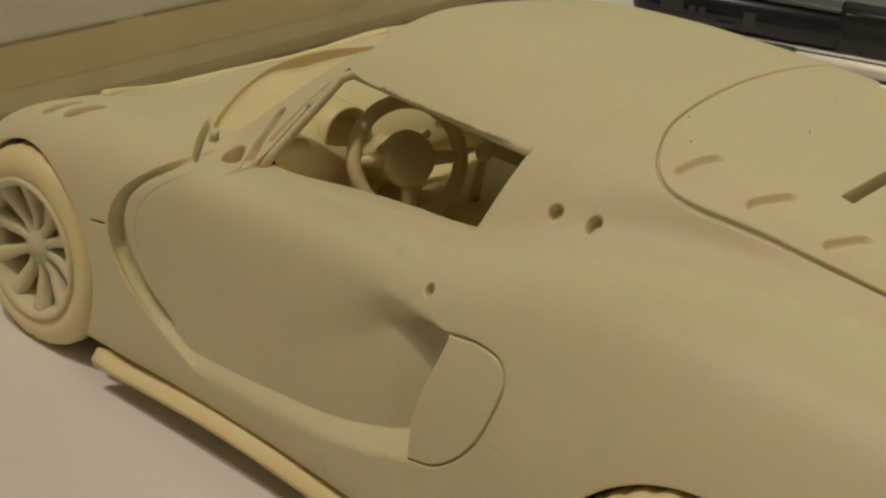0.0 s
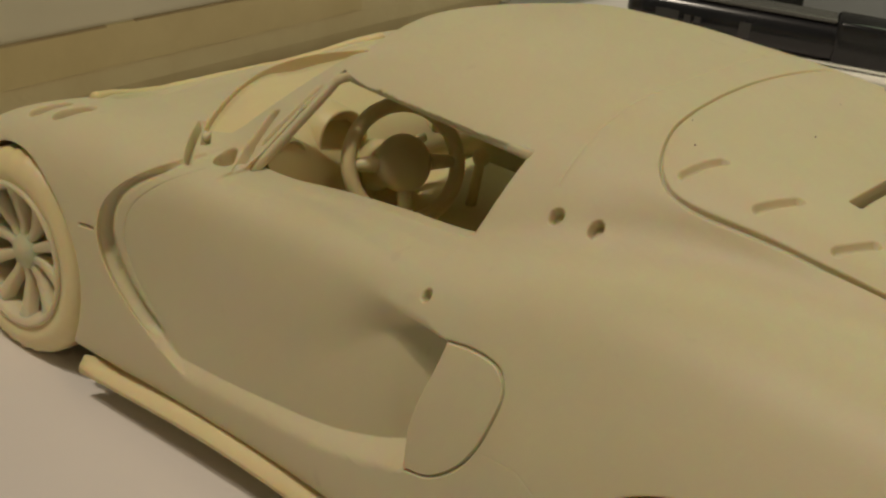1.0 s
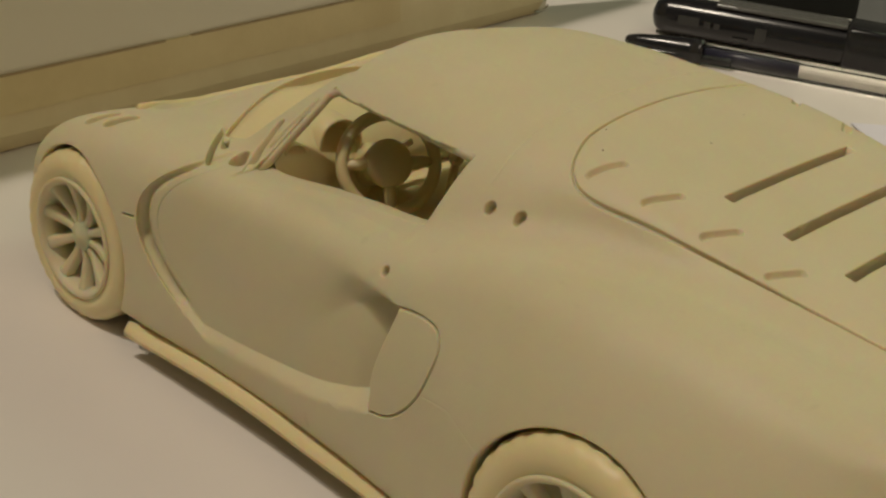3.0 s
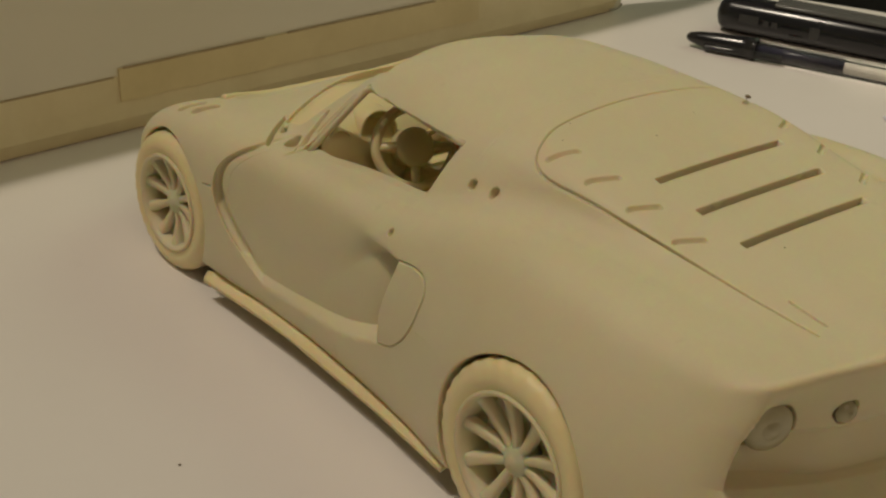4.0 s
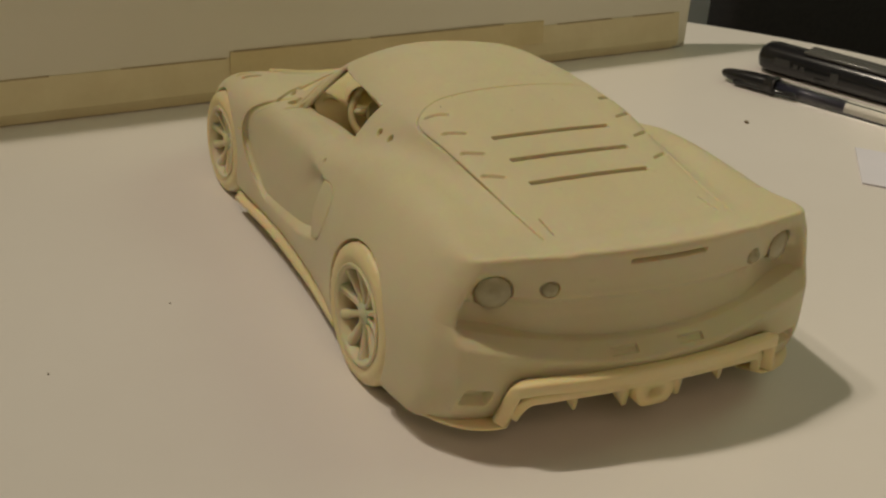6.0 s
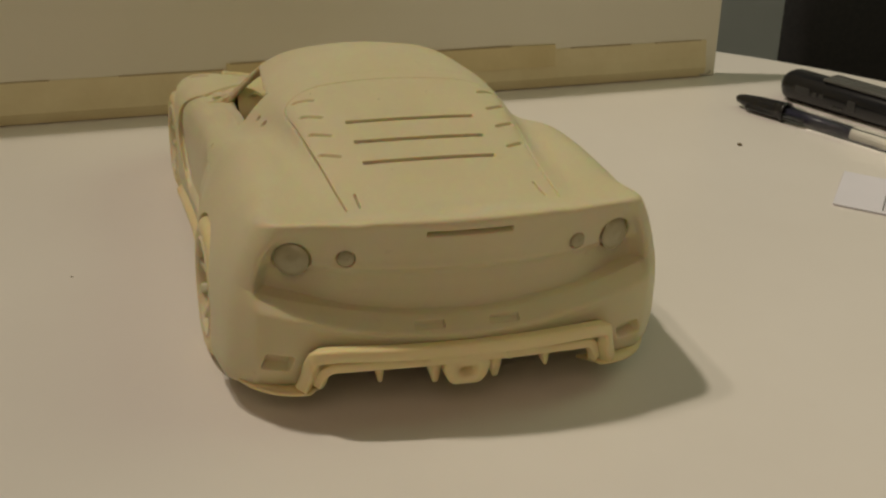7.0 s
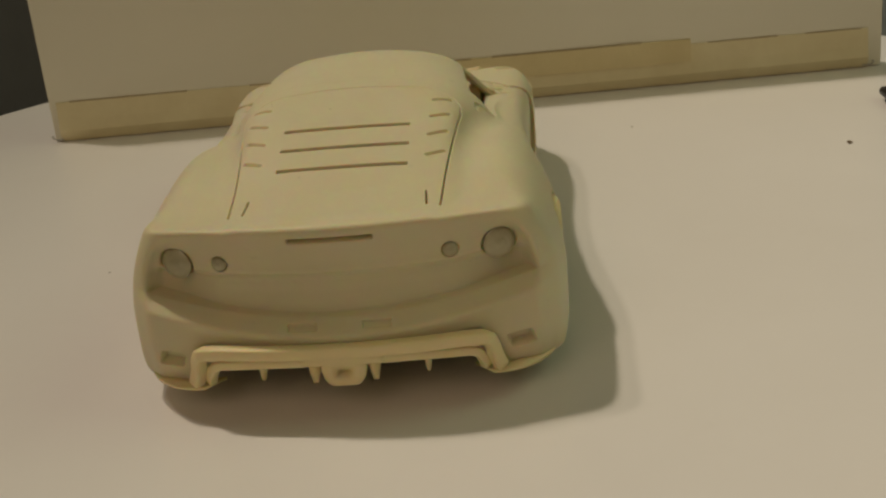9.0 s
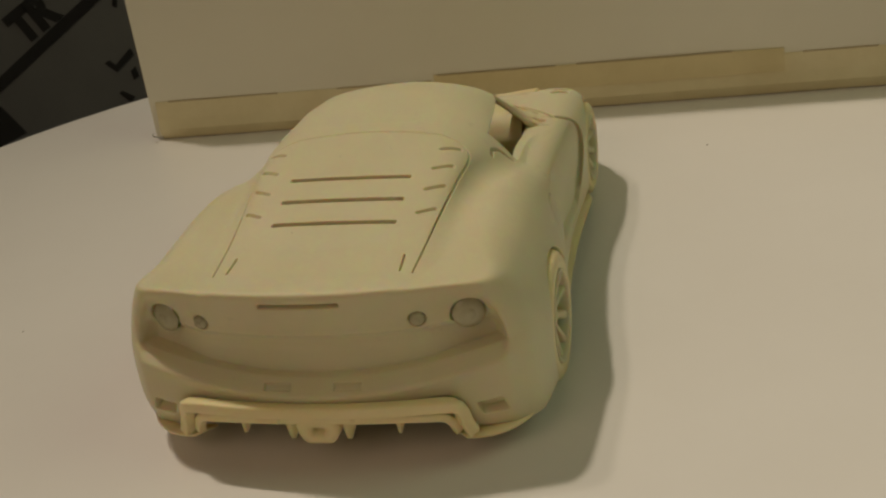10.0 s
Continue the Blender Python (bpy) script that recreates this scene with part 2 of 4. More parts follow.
def hull_form(x, y, z):
    """The closed outer form, before anything is cut out of it."""
    a = np.abs(x)
    # the glasshouse, from the tail over the roof to the windscreen's foot
    ye = screen_y(a, y)
    top = z - (curve(ye, ROOF) - (0.0011 + 0.0032 * step(14, 36, y)) * a * a - 0.010 * np.maximum(a - 12, 0) ** 2 * (1 - step(10, 34, y)) * step(-24, -14, y))
    side = (a - (curve(y, GLASSHOUSE) - (0.44 + 0.22 * step(8, 27, y) - 0.06 * step(32, 52, y)) * (np.maximum(z, 29) - 31) - 0.10 * np.maximum(z - 39, 0) ** 2)) * 0.87
    house = smax(smax(top * 0.9, side, 1.8 + 4.4 * step(12, 34, y)), 25 - z, 1.0)
    # fenders, sides and bonnet
    dip = 1.7 * step(64, 82, y) * (1 - step(10, 28, a))
    deck = z - (curve(y, SHOULDER) - dip - 0.008 * step(-27, -14, y) * np.maximum(a - 27, 0) ** 2 - 0.06 * (1 - step(20, 32, y)) * step(-22, -6, y) * np.maximum(27.5 - a, 0) ** 1.4)
    w = curve(y, WIDTH) - (0.012 + 0.008 * step(72, 55, y) + 0.0030 * step(22, 2, y) - 0.0100 * step(-10, -27, y)) * np.maximum(z - 17, 0) ** 2 - 0.02 * np.maximum(10 - z, 0) ** 2
    front_edge = scoop_front(z)
    soft = 1.2 + 12.5 * step(31.5, 47, y)
    scoop = (curve(y, SCOOP_DEPTH) * step(front_edge + 0.15, front_edge - 0.45, y) * step(-0.2, 0.2, y - intake_front(z))
             * np.clip((z - curve(y, SCOOP_BOTTOM) + 1.3) / 1.5, 0, 1) ** 1.6
             * (1 - step(26.2 - 0.75 * soft, 26.2 + 0.25 * soft, z)))
    flank = a - (w - scoop)
    bow = 0.0058 * a * a
    # the sunken band of the tail: round ends beside the lamps, a soft fold under them, a shelf below
    fold = 19.4 + 0.0034 * a * a
    ends = a - (34.2 - 0.035 * np.maximum(z - 23.5, 0) ** 2)
    band = (1 - step(-2.2, 0.6, ends)) * step(fold - 0.1, fold + 0.4, z)
    low = (1.7 * (1 - step(26.2, 28.2, z)) - 0.08 * np.maximum(27 - z, 0)) * band
    inset = low + 1.5 * step(20, 29, a) * band * (1 - step(30.5, 34.5, z))
    corner = step(-0.8, 0.9, ends) * step(29, 32.5, a) * (1 - step(30, 35, z))
    shelf = np.clip((fold + 0.15 - z) / 2.6, 0, 1)
    shelf = shelf * (1.15 - 0.15 * shelf)
    under = (1 - step(fold - 4.4, fold - 2.7, z)) * (1 - step(25, 30, a))
    tail = (-30.7 + bow - 0.6 * step(24, 35, a) - 1.3 * corner * (1 - shelf) + inset - 3.1 * shelf * (1 - 0.36 * step(34, 37, a)) + 0.5 * under - 0.21 * np.maximum(z - 29.5, 0)
            + 0.035 * np.maximum(15 - z, 0) ** 2) - y
    nose = (y - (113 - 0.004 * a * a - 0.02 * np.maximum(z - 14, 0) ** 2 - 0.05 * np.maximum(14 - z, 0) ** 2)) * 0.85
    round_ = 1.0 + 2.6 * step(-27, -10, y) - 0.2 * step(12, 28, y) + 2.0 * step(62, 76, y)
    hull = smax(smax(smax(flank, tail, 3.2), nose, 8.0), deck, round_)
    house = smax(house, tail + 0.2, 0.8)
    f = smin(hull, house, 3.6 - 1.6 * step(28, 36, y) - 2.4 * (1 - step(-27, -15, y)))
    return smax(f, 5.0 - z, 1.2)


def cowl_y(a):
    """The windscreen's foot."""
    return 80.4 - 0.0167 * a * a


def pillar_a(y):
    """The inner edge of the windscreen pillars."""
    return np.clip(16.4 + 1.15 * (y - 60.0), 15.5, 24.0)


def shell(x, y, z):
    a = np.abs(x)
    ye = screen_y(a, y)
    hull = hull_form(x, y, z)
    f = hull
    # wheel housings
    for (cy, cz), r in ((REAR_WHEEL, REAR_ARCH), (FRONT_WHEEL, FRONT_ARCH)):
        f = smax(f, -np.maximum(np.hypot(y - cy, z - cz) - r, 25.5 - a), 0.35)
    # the hollow cabin, its side windows and windscreen
    f = np.maximum(f, -np.maximum(np.maximum(np.maximum(f + 1.5 - 0.3 * step(34.5, 37.5, z) * step(30, 34, y), a - 25 - 6 * step(28.0, 30.0, z)), 24 - y), np.maximum(y - 76, 11 - z)))
    f = smax(f, -np.maximum(convex(y, z, WINDOW), 16 - a), 0.2)
    screen = np.maximum(np.maximum(60.5 - ye, y - cowl_y(a)), a - pillar_a(y))
    f = smax(f, -np.maximum(screen, 26.0 - z), 0.25)
    # opening for the diffuser under the tail
    f = smax(f, -smax(smax(a - 26.4, z - 14.8, 4.0), y + 21, 1.0), 0.4)
    return f


def line(px, py, pts, only=None):
    """Distance to a run of short lines; far off where only is false."""
    if only is not None:
        d = np.full(len(px), 99.0)
        d[only] = line(px[only], py[only], pts)
        return d
    d = None
    for (x0, y0), (x1, y1) in zip(pts, pts[1:]):
        dx, dy = x1 - x0, y1 - y0
        t = np.clip(((px - x0) * dx + (py - y0) * dy) / (dx * dx + dy * dy), 0, 1)
        e = np.hypot(px - x0 - t * dx, py - y0 - t * dy)
        d = e if d is None else np.minimum(d, e)
    return d


def bend(pts, n=8):
    """A smooth curve through points."""
    t = np.arange(len(pts), dtype=float)
    s = np.linspace(0, len(pts) - 1, (len(pts) - 1) * n + 1)
    p = np.array(pts, float)
    out = []
    for k in (0, 1):
        m = np.gradient(p[:, k])
        i = np.clip(s.astype(int), 0, len(pts) - 2)
        u = s - i
        out.append((2 * u ** 3 - 3 * u ** 2 + 1) * p[i, k] + (u ** 3 - 2 * u ** 2 + u) * m[i] + (3 * u ** 2 - 2 * u ** 3) * p[i + 1, k] + (u ** 3 - u ** 2) * m[i + 1])
    return list(zip(*out))


LID = bend([(0, 24.5), (6, 24.3), (12, 23.7), (16.9, 22.6), (20.4, 20.6), (21.6, 17), (20.9, 9), (20.0, 0), (19.2, -10), (18.6, -22.6)], 4)
PANEL = bend([(28.9, 26.4), (26, 26.9), (23.2, 26.7), (21.9, 25.2), (22.2, 22.5), (23.2, 19.6), (25, 17), (27.5, 14.9), (30.4, 14.0)], 4)


def features(x, y, z):
    """(distance to the edge of a cut, depth, softness) of every small cut, groove and hole."""
    a = np.abs(x)
    far = 99.0
    top = np.where(z > 24, 0, far)
    out = []

    def rect(u, v, cu, cv, hu, hv, r=0.2):
        du, dv = np.abs(u - cu) - hu + r, np.abs(v - cv) - hv + r
        return np.hypot(np.maximum(du, 0), np.maximum(dv, 0)) + np.minimum(np.maximum(du, dv), 0) - r

    lid = line(a, y, LID, (z > 31) & (y < 27) & (a < 22.5))
    out.append((lid - 0.10, 0.5 + 0.9 * step(8, -2, y), 0.1))
    for cy in (7.6, 0.6, -6.4):
        out.append((top + rect(x, y, 0, cy, 12.1, 0.5, 0.1), 4.8, 0.09))
    for c0, c1 in (((19.7, 19.0), (16.4, 17.5)), ((19.5, 12.2), (16.1, 10.6)), ((19.1, 5.4), (15.9, 3.8)), ((18.7, -1.8), (15.7, -3.4))):
        out.append((top + line(a, y, [c0, c1]) - 0.36, 0.6, 0.26))
    out.append((top + line(a, y, [(15.9, -16.6), (16.2, -21.8)]) - 0.14, 1.6, 0.12))
    for c0, c1 in (((30.6, 88.9), (28.6, 88.3)), ((30.6, 84.9), (28.6, 84.3))):
        out.append((np.where(z > 24, 0, far) + line(a, y, [c0, c1]) - 1.15, 2.4, 0.2))
    cowl = np.where((z > 26) & (a > 22.5) & (a < 31), 0, far) + np.abs(y + 0.0167 * a * a - 81.2)
    out.append((cowl - 0.42, 1.4, 0.25))
    roof = np.where(z > 37.5, 0, far) + np.abs(y - 28.0)
    out.append((roof - 0.03, 0.12, 0.14))
    flank = np.where(a > 20, 0, far) + np.where((y > -22) & (y < 118), 0, far)
    for cy, cz, r in ((26.8, 35.6, 0.55), (23.2, 35.7, 0.55), (32.6, 28.5, 0.4)):
        out.append((flank + np.where((x < 0) | (cz < 31), 0, far) + np.hypot(y - cy, z - cz) - r, 1.1, 0.14))
    out.append((flank + np.where(x > 0, 0, far) + line(y, z, [(25.6, 36.4), (27.4, 37.0), (29.2, 36.2), (30.4, 34.6), (30.9, 32.8)]) - 0.3, 0.9, 0.2))
    out.append((flank + line(y, z, [(74.9, 19.5), (72.9, 19.8)]) - 0.12, 0.5, 0.1))
    out.append((flank + line(y, z, [(57.9, 38.6), (61.0, 30.6)]) - 0.18, 0.6, 0.16))
    # grooves and the mirror's hole on the windscreen pillar
    pillar = np.where((z > 28.5) & (a > 14) & (y > 50), 0, far)
    for pts, r, depth in (([(28.6, 60.6), (25.6, 62.4), (22.6, 62.6)], 0.5, 1.1),
                          ([(28.4, 62.9), (27.0, 64.0)], 0.85, 2.0), ([(26.6, 67.6), (24.2, 70.2)], 0.34, 1.4)):
        out.append((pillar + line(a, y, pts) - r, depth, 0.2))
    out.append((line(y, z, PANEL, (a > 28) & (y < 33) & (y > 20) & (z < 29)) - 0.05, 0.7, 0.16))
    seam = scoop_front(z) - 3.0
    out.append((flank + np.where((z > 13.2) & (z < 28.5), 0, far) + np.abs(y - seam) * 0.8 - 0.02, 0.16, 0.12))
    out.append((flank + line(y, z, [(67, 23.2), (76.5, 24.8)]) - 0.01, 0.09, 0.12))
    out.append((flank + line(y, z, [(22.6, 20.0), (18.5, 20.6), (13.5, 19.0)]) - 0.01, 0.12, 0.12))
    out.append((flank + line(y, z, [(58.0, 28.2), (46, 29.6), (33.5, 30.9)]) - 0.15, 0.14, 0.5))
    rear = np.where(y < -18, 0, far)
    out.append((rear + rect(x, z, 0, 34.2, 7.3, 0.42, 0.2), 1.7, 0.15))
    out.append((rear + np.hypot(a - 28.3, z - 28.8) - 2.95, 1.0, 0.25))
    out.append((rear + np.hypot(a - 20.0, z - 29.7) - 1.42, 0.7, 0.2))
    out.append((rear + np.where(z < 24, 0, far) + rect(a, z, 6.5, 18.3, 2.5, 0.45, 0.1), 0.6, 0.12))
    out.append((rear + np.where(z < 24, 0, far) + rect(a + 0.3 * (z - 11.6), z - 0.1 * (a - 31), 31.2, 11.6, 2.2, 1.4, 0.4), 1.9, 0.3))
    return out


def creases(x, y, z):
    """Distance to the sharp edges of the shell that want a finer mesh."""
    a = np.abs(x)
    d = np.abs(convex(y, z, WINDOW)) + np.where(a > 18, 0, 9)
    edge = a - pillar_a(y)
    d = np.minimum(d, np.abs(edge) * 0.5 + np.where((y > 56) & (y < 80) & (z > 27), 0, 9))
    d = np.minimum(d, np.abs(y - cowl_y(a)) + np.where((z > 24) & (a < 26), 0, 9))
    edge = scoop_front(z)
    d = np.minimum(d, np.abs(y - edge + 0.15) + np.where((a > 28) & (z > 11) & (z < 30), 0, 9))
    d = np.minimum(d, np.abs(z - curve(y, SCOOP_BOTTOM)) + np.where((a > 28) & (y > 30) & (y < 70), 0, 9))
    d = np.minimum(d, np.abs(y - intake_front(z)) + np.where((a > 28) & (z > 15) & (z < 29), 0, 9))
    d = np.minimum(d, np.abs(np.hypot(y - REAR_WHEEL[0], z - REAR_WHEEL[1]) - REAR_ARCH) + np.where(a > 33, 0, 9))
    d = np.minimum(d, np.abs(np.hypot(y - FRONT_WHEEL[0], z - FRONT_WHEEL[1]) - FRONT_ARCH) + np.where(a > 31, 0, 9))
    return np.minimum(d, np.abs(z - 19.5 - 0.0034 * a * a) + np.where(y < -20, 0, 9))


def relief(x, y, z):
    """How deep the small cuts go at a place on the shell; the lip on the bonnet stands proud."""
    a = np.abs(x)
    f = np.zeros(len(x))
    for d, depth, soft in features(x, y, z):
        f = np.maximum(f, depth * (1 - step(-soft, soft, d)))
    arc = y + 0.011 * a * a
    keep = (1 - step(20, 22.5, a)) * (z > 16)
    behind = scoop_front(z) + 0.1 - y
    rim = step(0, 0.3, behind) * (1 - step(0.35, 1.7, behind)) * step(11.2, 12.4, z) * (1 - step(27.6, 29.2, z)) * (a > 26) * (y > 45)
    f = np.maximum(f, 0.85 * rim) * step(-0.26, -0.06, hull_form(x, y, z))
    return f + keep * (0.5 * (1 - step(0.5, 2.4, np.abs(arc - LIP_Y + 2.6))) - 0.3 * (1 - step(0.35, 0.85, np.abs(arc - LIP_Y + 0.6))))


def gradient(fun, p, h=0.05):
    return np.stack([(fun(*(p + e).T) - fun(*(p - e).T)) / (2 * h) for e in np.eye(3) * h], 1)


def project(fun, p, rounds, most=0.6):
    for _ in range(rounds):
        f = fun(*p.T)
        g = gradient(fun, p)
        s = f / np.maximum((g * g).sum(1), 0.15)
        d = g * s[:, None]
        l = np.linalg.norm(d, axis=1)
        p = p - d * np.minimum(1, most / np.maximum(l, 1e-9))[:, None]
    return p


def surface(fun, lo, hi, h):
    """The zero surface of a field on a regular grid: one vertex a crossed cell, one quad a crossed edge."""
    ax = [np.arange(l, u + h, h) for l, u in zip(lo, hi)]
    g = np.empty([len(k) for k in ax], np.float32)
    yy, zz = np.meshgrid(ax[1], ax[2], indexing="ij")
    for i in range(0, len(ax[0]), 16):
        xs = ax[0][i:i + 16]
        n = len(xs)
        g[i:i + n] = fun(np.repeat(xs, yy.size), np.tile(yy.ravel(), n), np.tile(zz.ravel(), n)).reshape(n, *yy.shape)
    s = g < 0
    c = sum(s[i:s.shape[0] - 1 + i, j:s.shape[1] - 1 + j, k:s.shape[2] - 1 + k].astype(np.int8) for i in (0, 1) for j in (0, 1) for k in (0, 1))
    act = np.argwhere((c > 0) & (c < 8))
    idx = np.full(c.shape, -1, np.int32)
    idx[tuple(act.T)] = np.arange(len(act))
    tot, cnt = np.zeros((len(act), 3)), np.zeros(len(act))
    for d in range(3):
        o1, o2 = [k for k in range(3) if k != d]
        for u in (0, 1):
            for v in (0, 1):
                p = act.copy()
                p[:, o1] += u
                p[:, o2] += v
                q = p.copy()
                q[:, d] += 1
                a, b = g[tuple(p.T)], g[tuple(q.T)]
                m = (a < 0) != (b < 0)
                t = np.where(m, a / np.where(m, a - b, 1), 0)
                w = p.astype(float)
                w[:, d] += t
                tot[m] += w[m]
                cnt[m] += 1
    co = tot / cnt[:, None] * h + np.array(lo)
    quads = []
    for d in range(3):
        o1, o2 = (d + 1) % 3, (d + 2) % 3
        sl1, sl2 = [slice(None)] * 3, [slice(None)] * 3
        sl1[d], sl2[d] = slice(0, -1), slice(1, None)
        a, b = s[tuple(sl1)], s[tuple(sl2)]
        e = np.argwhere(a != b)
        e = e[(e[:, o1] > 0) & (e[:, o2] > 0) & (e[:, o1] < idx.shape[o1]) & (e[:, o2] < idx.shape[o2])]
        flip = ~a[tuple(e.T)]
        def cell(u, v):
            p = e.copy()
            p[:, o1] -= u
            p[:, o2] -= v
            return idx[tuple(p.T)]
        q = np.stack([cell(0, 0), cell(1, 0), cell(1, 1), cell(0, 1)], 1)
        q[flip] = q[flip][:, ::-1]
        quads.append(q)
    q = np.concatenate(quads)
    return co, np.concatenate([q[:, [0, 1, 2]], q[:, [0, 2, 3]]])


def refine(co, tri, near):
    """Splits the edges for which near(middles, lengths) holds, with no gaps."""
    e = np.sort(np.concatenate([tri[:, [0, 1]], tri[:, [1, 2]], tri[:, [2, 0]]]), 1)
    ue, inv = np.unique(e, axis=0, return_inverse=True)
    inv = inv.reshape(3, -1).T
    mid = (co[ue[:, 0]] + co[ue[:, 1]]) / 2
    m = near(mid, np.linalg.norm(co[ue[:, 0]] - co[ue[:, 1]], axis=1))
    num = np.full(len(ue), -1)
    num[m] = len(co) + np.arange(m.sum())
    co = np.concatenate([co, mid[m]])
    n = num[inv]
    k = (n >= 0).sum(1)
    out = [tri[k == 0]]
    t, s = tri[k == 3], n[k == 3]
    if len(t):
        out += [np.stack([t[:, 0], s[:, 0], s[:, 2]], 1), np.stack([t[:, 1], s[:, 1], s[:, 0]], 1), np.stack([t[:, 2], s[:, 2], s[:, 1]], 1), s]
    for r in range(3):
        a, b, c = r, (r + 1) % 3, (r + 2) % 3
        pick = (k == 1) & (n[:, a] >= 0)
        t, s = tri[pick], n[pick]
        out += [np.stack([t[:, a], s[:, a], t[:, c]], 1), np.stack([s[:, a], t[:, b], t[:, c]], 1)]
        pick = (k == 2) & (n[:, a] >= 0) & (n[:, b] >= 0)
        t, s = tri[pick], n[pick]
        out += [np.stack([s[:, a], t[:, b], s[:, b]], 1), np.stack([t[:, a], s[:, a], s[:, b]], 1), np.stack([t[:, a], s[:, b], t[:, c]], 1)]
    return co, np.concatenate(out)


def build_shell():
    co, tri = surface(shell, (-42.4, -37.4, 3.9), (42.4, 115, 46.6), 0.56)
    co = project(shell, co, 3)
    for reach, length in ((1.0, 0.36), (0.6, 0.22), (0.36, 0.13)):
        def near(mid, ln):
            pick = ln > length
            m = mid[pick]
            d = creases(*m.T) - 0.1
            arc = np.abs(m[:, 1] + 0.011 * m[:, 0] ** 2 - LIP_Y + 0.6) - 0.5
            d = np.minimum(d, np.where((m[:, 2] > 16) & (np.abs(m[:, 0]) < 23), np.maximum(arc, 0.4), 9))
            for k, _, soft in features(*m.T):
                d = np.minimum(d, np.abs(k) - soft)
            out = np.zeros(len(mid), bool)
            out[pick] = d < reach
            return out
        n = len(co)
        co, tri = refine(co, tri, near)
        co[n:] = project(shell, co[n:], 2, 0.25)
    n = gradient(shell, co)
    n /= np.maximum(np.linalg.norm(n, axis=1), 1e-6)[:, None]
    return co - n * relief(*co.T)[:, None], tri


# ---- the car ----
car = tagged(new("model_car"), "unpainted cream resin sports car model kit standing on a white table", "model car")

co, tri = build_shell()
mid = co[tri].mean(1)
ma, my, mz = np.abs(mid[:, 0]), mid[:, 1], mid[:, 2]
lid_edge = np.interp(my, [p[1] for p in LID[::-1]], [p[0] for p in LID[::-1]])
outer = shell(*mid.T) > -1.2
is_lid = (mz > 31) & (my < 24.5) & (my > -23) & (ma < lid_edge) & outer
front_edge = scoop_front(mz) - 3.0
is_door = (ma > 29) & (my > intake_front(mz) + 0.2) & (my < front_edge) & (mz > 11.5) & (mz < 29.4)
panel_edge = np.interp(mz, [14.0, 14.9, 17, 19.6, 22.5, 25.2, 26.7, 26.9], [30.4, 27.5, 25, 23.2, 22.2, 21.9, 23.2, 26])
is_panel = (ma > 30) & (my <= intake_front(mz) + 0.2) & (my > panel_edge) & (mz > 14.0) & (mz < 26.9)


def shell_part(name, pick, label):
    t = tri[pick]
    used, inv = np.unique(t, return_inverse=True)
    return mesh_part(name, co[used], inv.reshape(-1, 3), RESIN, car, label)


left = mid[:, 0] < 0
shell_part("body", ~(is_lid | is_door | is_panel), "cream resin body shell with open windows")
shell_part("engine_cover", is_lid, "slatted engine cover with three long slots")
for side in (left, ~left):
    shell_part("door", is_door & side, "scooped door panel")
    shell_part("intake_panel", is_panel & side, "smooth blanking panel in the side intake")


# frames round the side windows
def side_x(y, z):
    """How far out the body's side lies at a height."""
    a = np.linspace(40, 12, 560)
    return float(a[np.argmax(hull_form(a, np.full(560, float(y)), np.full(560, float(z))) < 0)])


def window_frame(sign):
    """A slim straight bar set back in the window's front and upper edges."""
    (y0, z0), (y1, z1), (y2, z2) = WINDOW[:3]
    high, mid, back = side_x(y1, z1 - 0.6), side_x((y0 + y1) / 2, (z0 + z1) / 2), side_x(y2, z2 - 0.6)
    low = 2 * mid - high
    run = [(low + (high - low) * t, y0 + (y1 - y0) * t, z0 + (z1 - z0) * t) for t in np.linspace(0.0, 0.93, 8)]
    run += [(high + (back - high) * t, y1 + (y2 - y1) * t, z1 + (z2 - z1) * t) for t in np.linspace(0.04, 1.0, 12)]
    return tube([(sign * (x - 0.75), y - 0.2, z - 0.2) for x, y, z in run], 0.5, 12, flat=0.7)


for sign in (-1, 1):
    quads_part("window_frame", [window_frame(sign)], RESIN, car, "slim moulded frame round the side window")


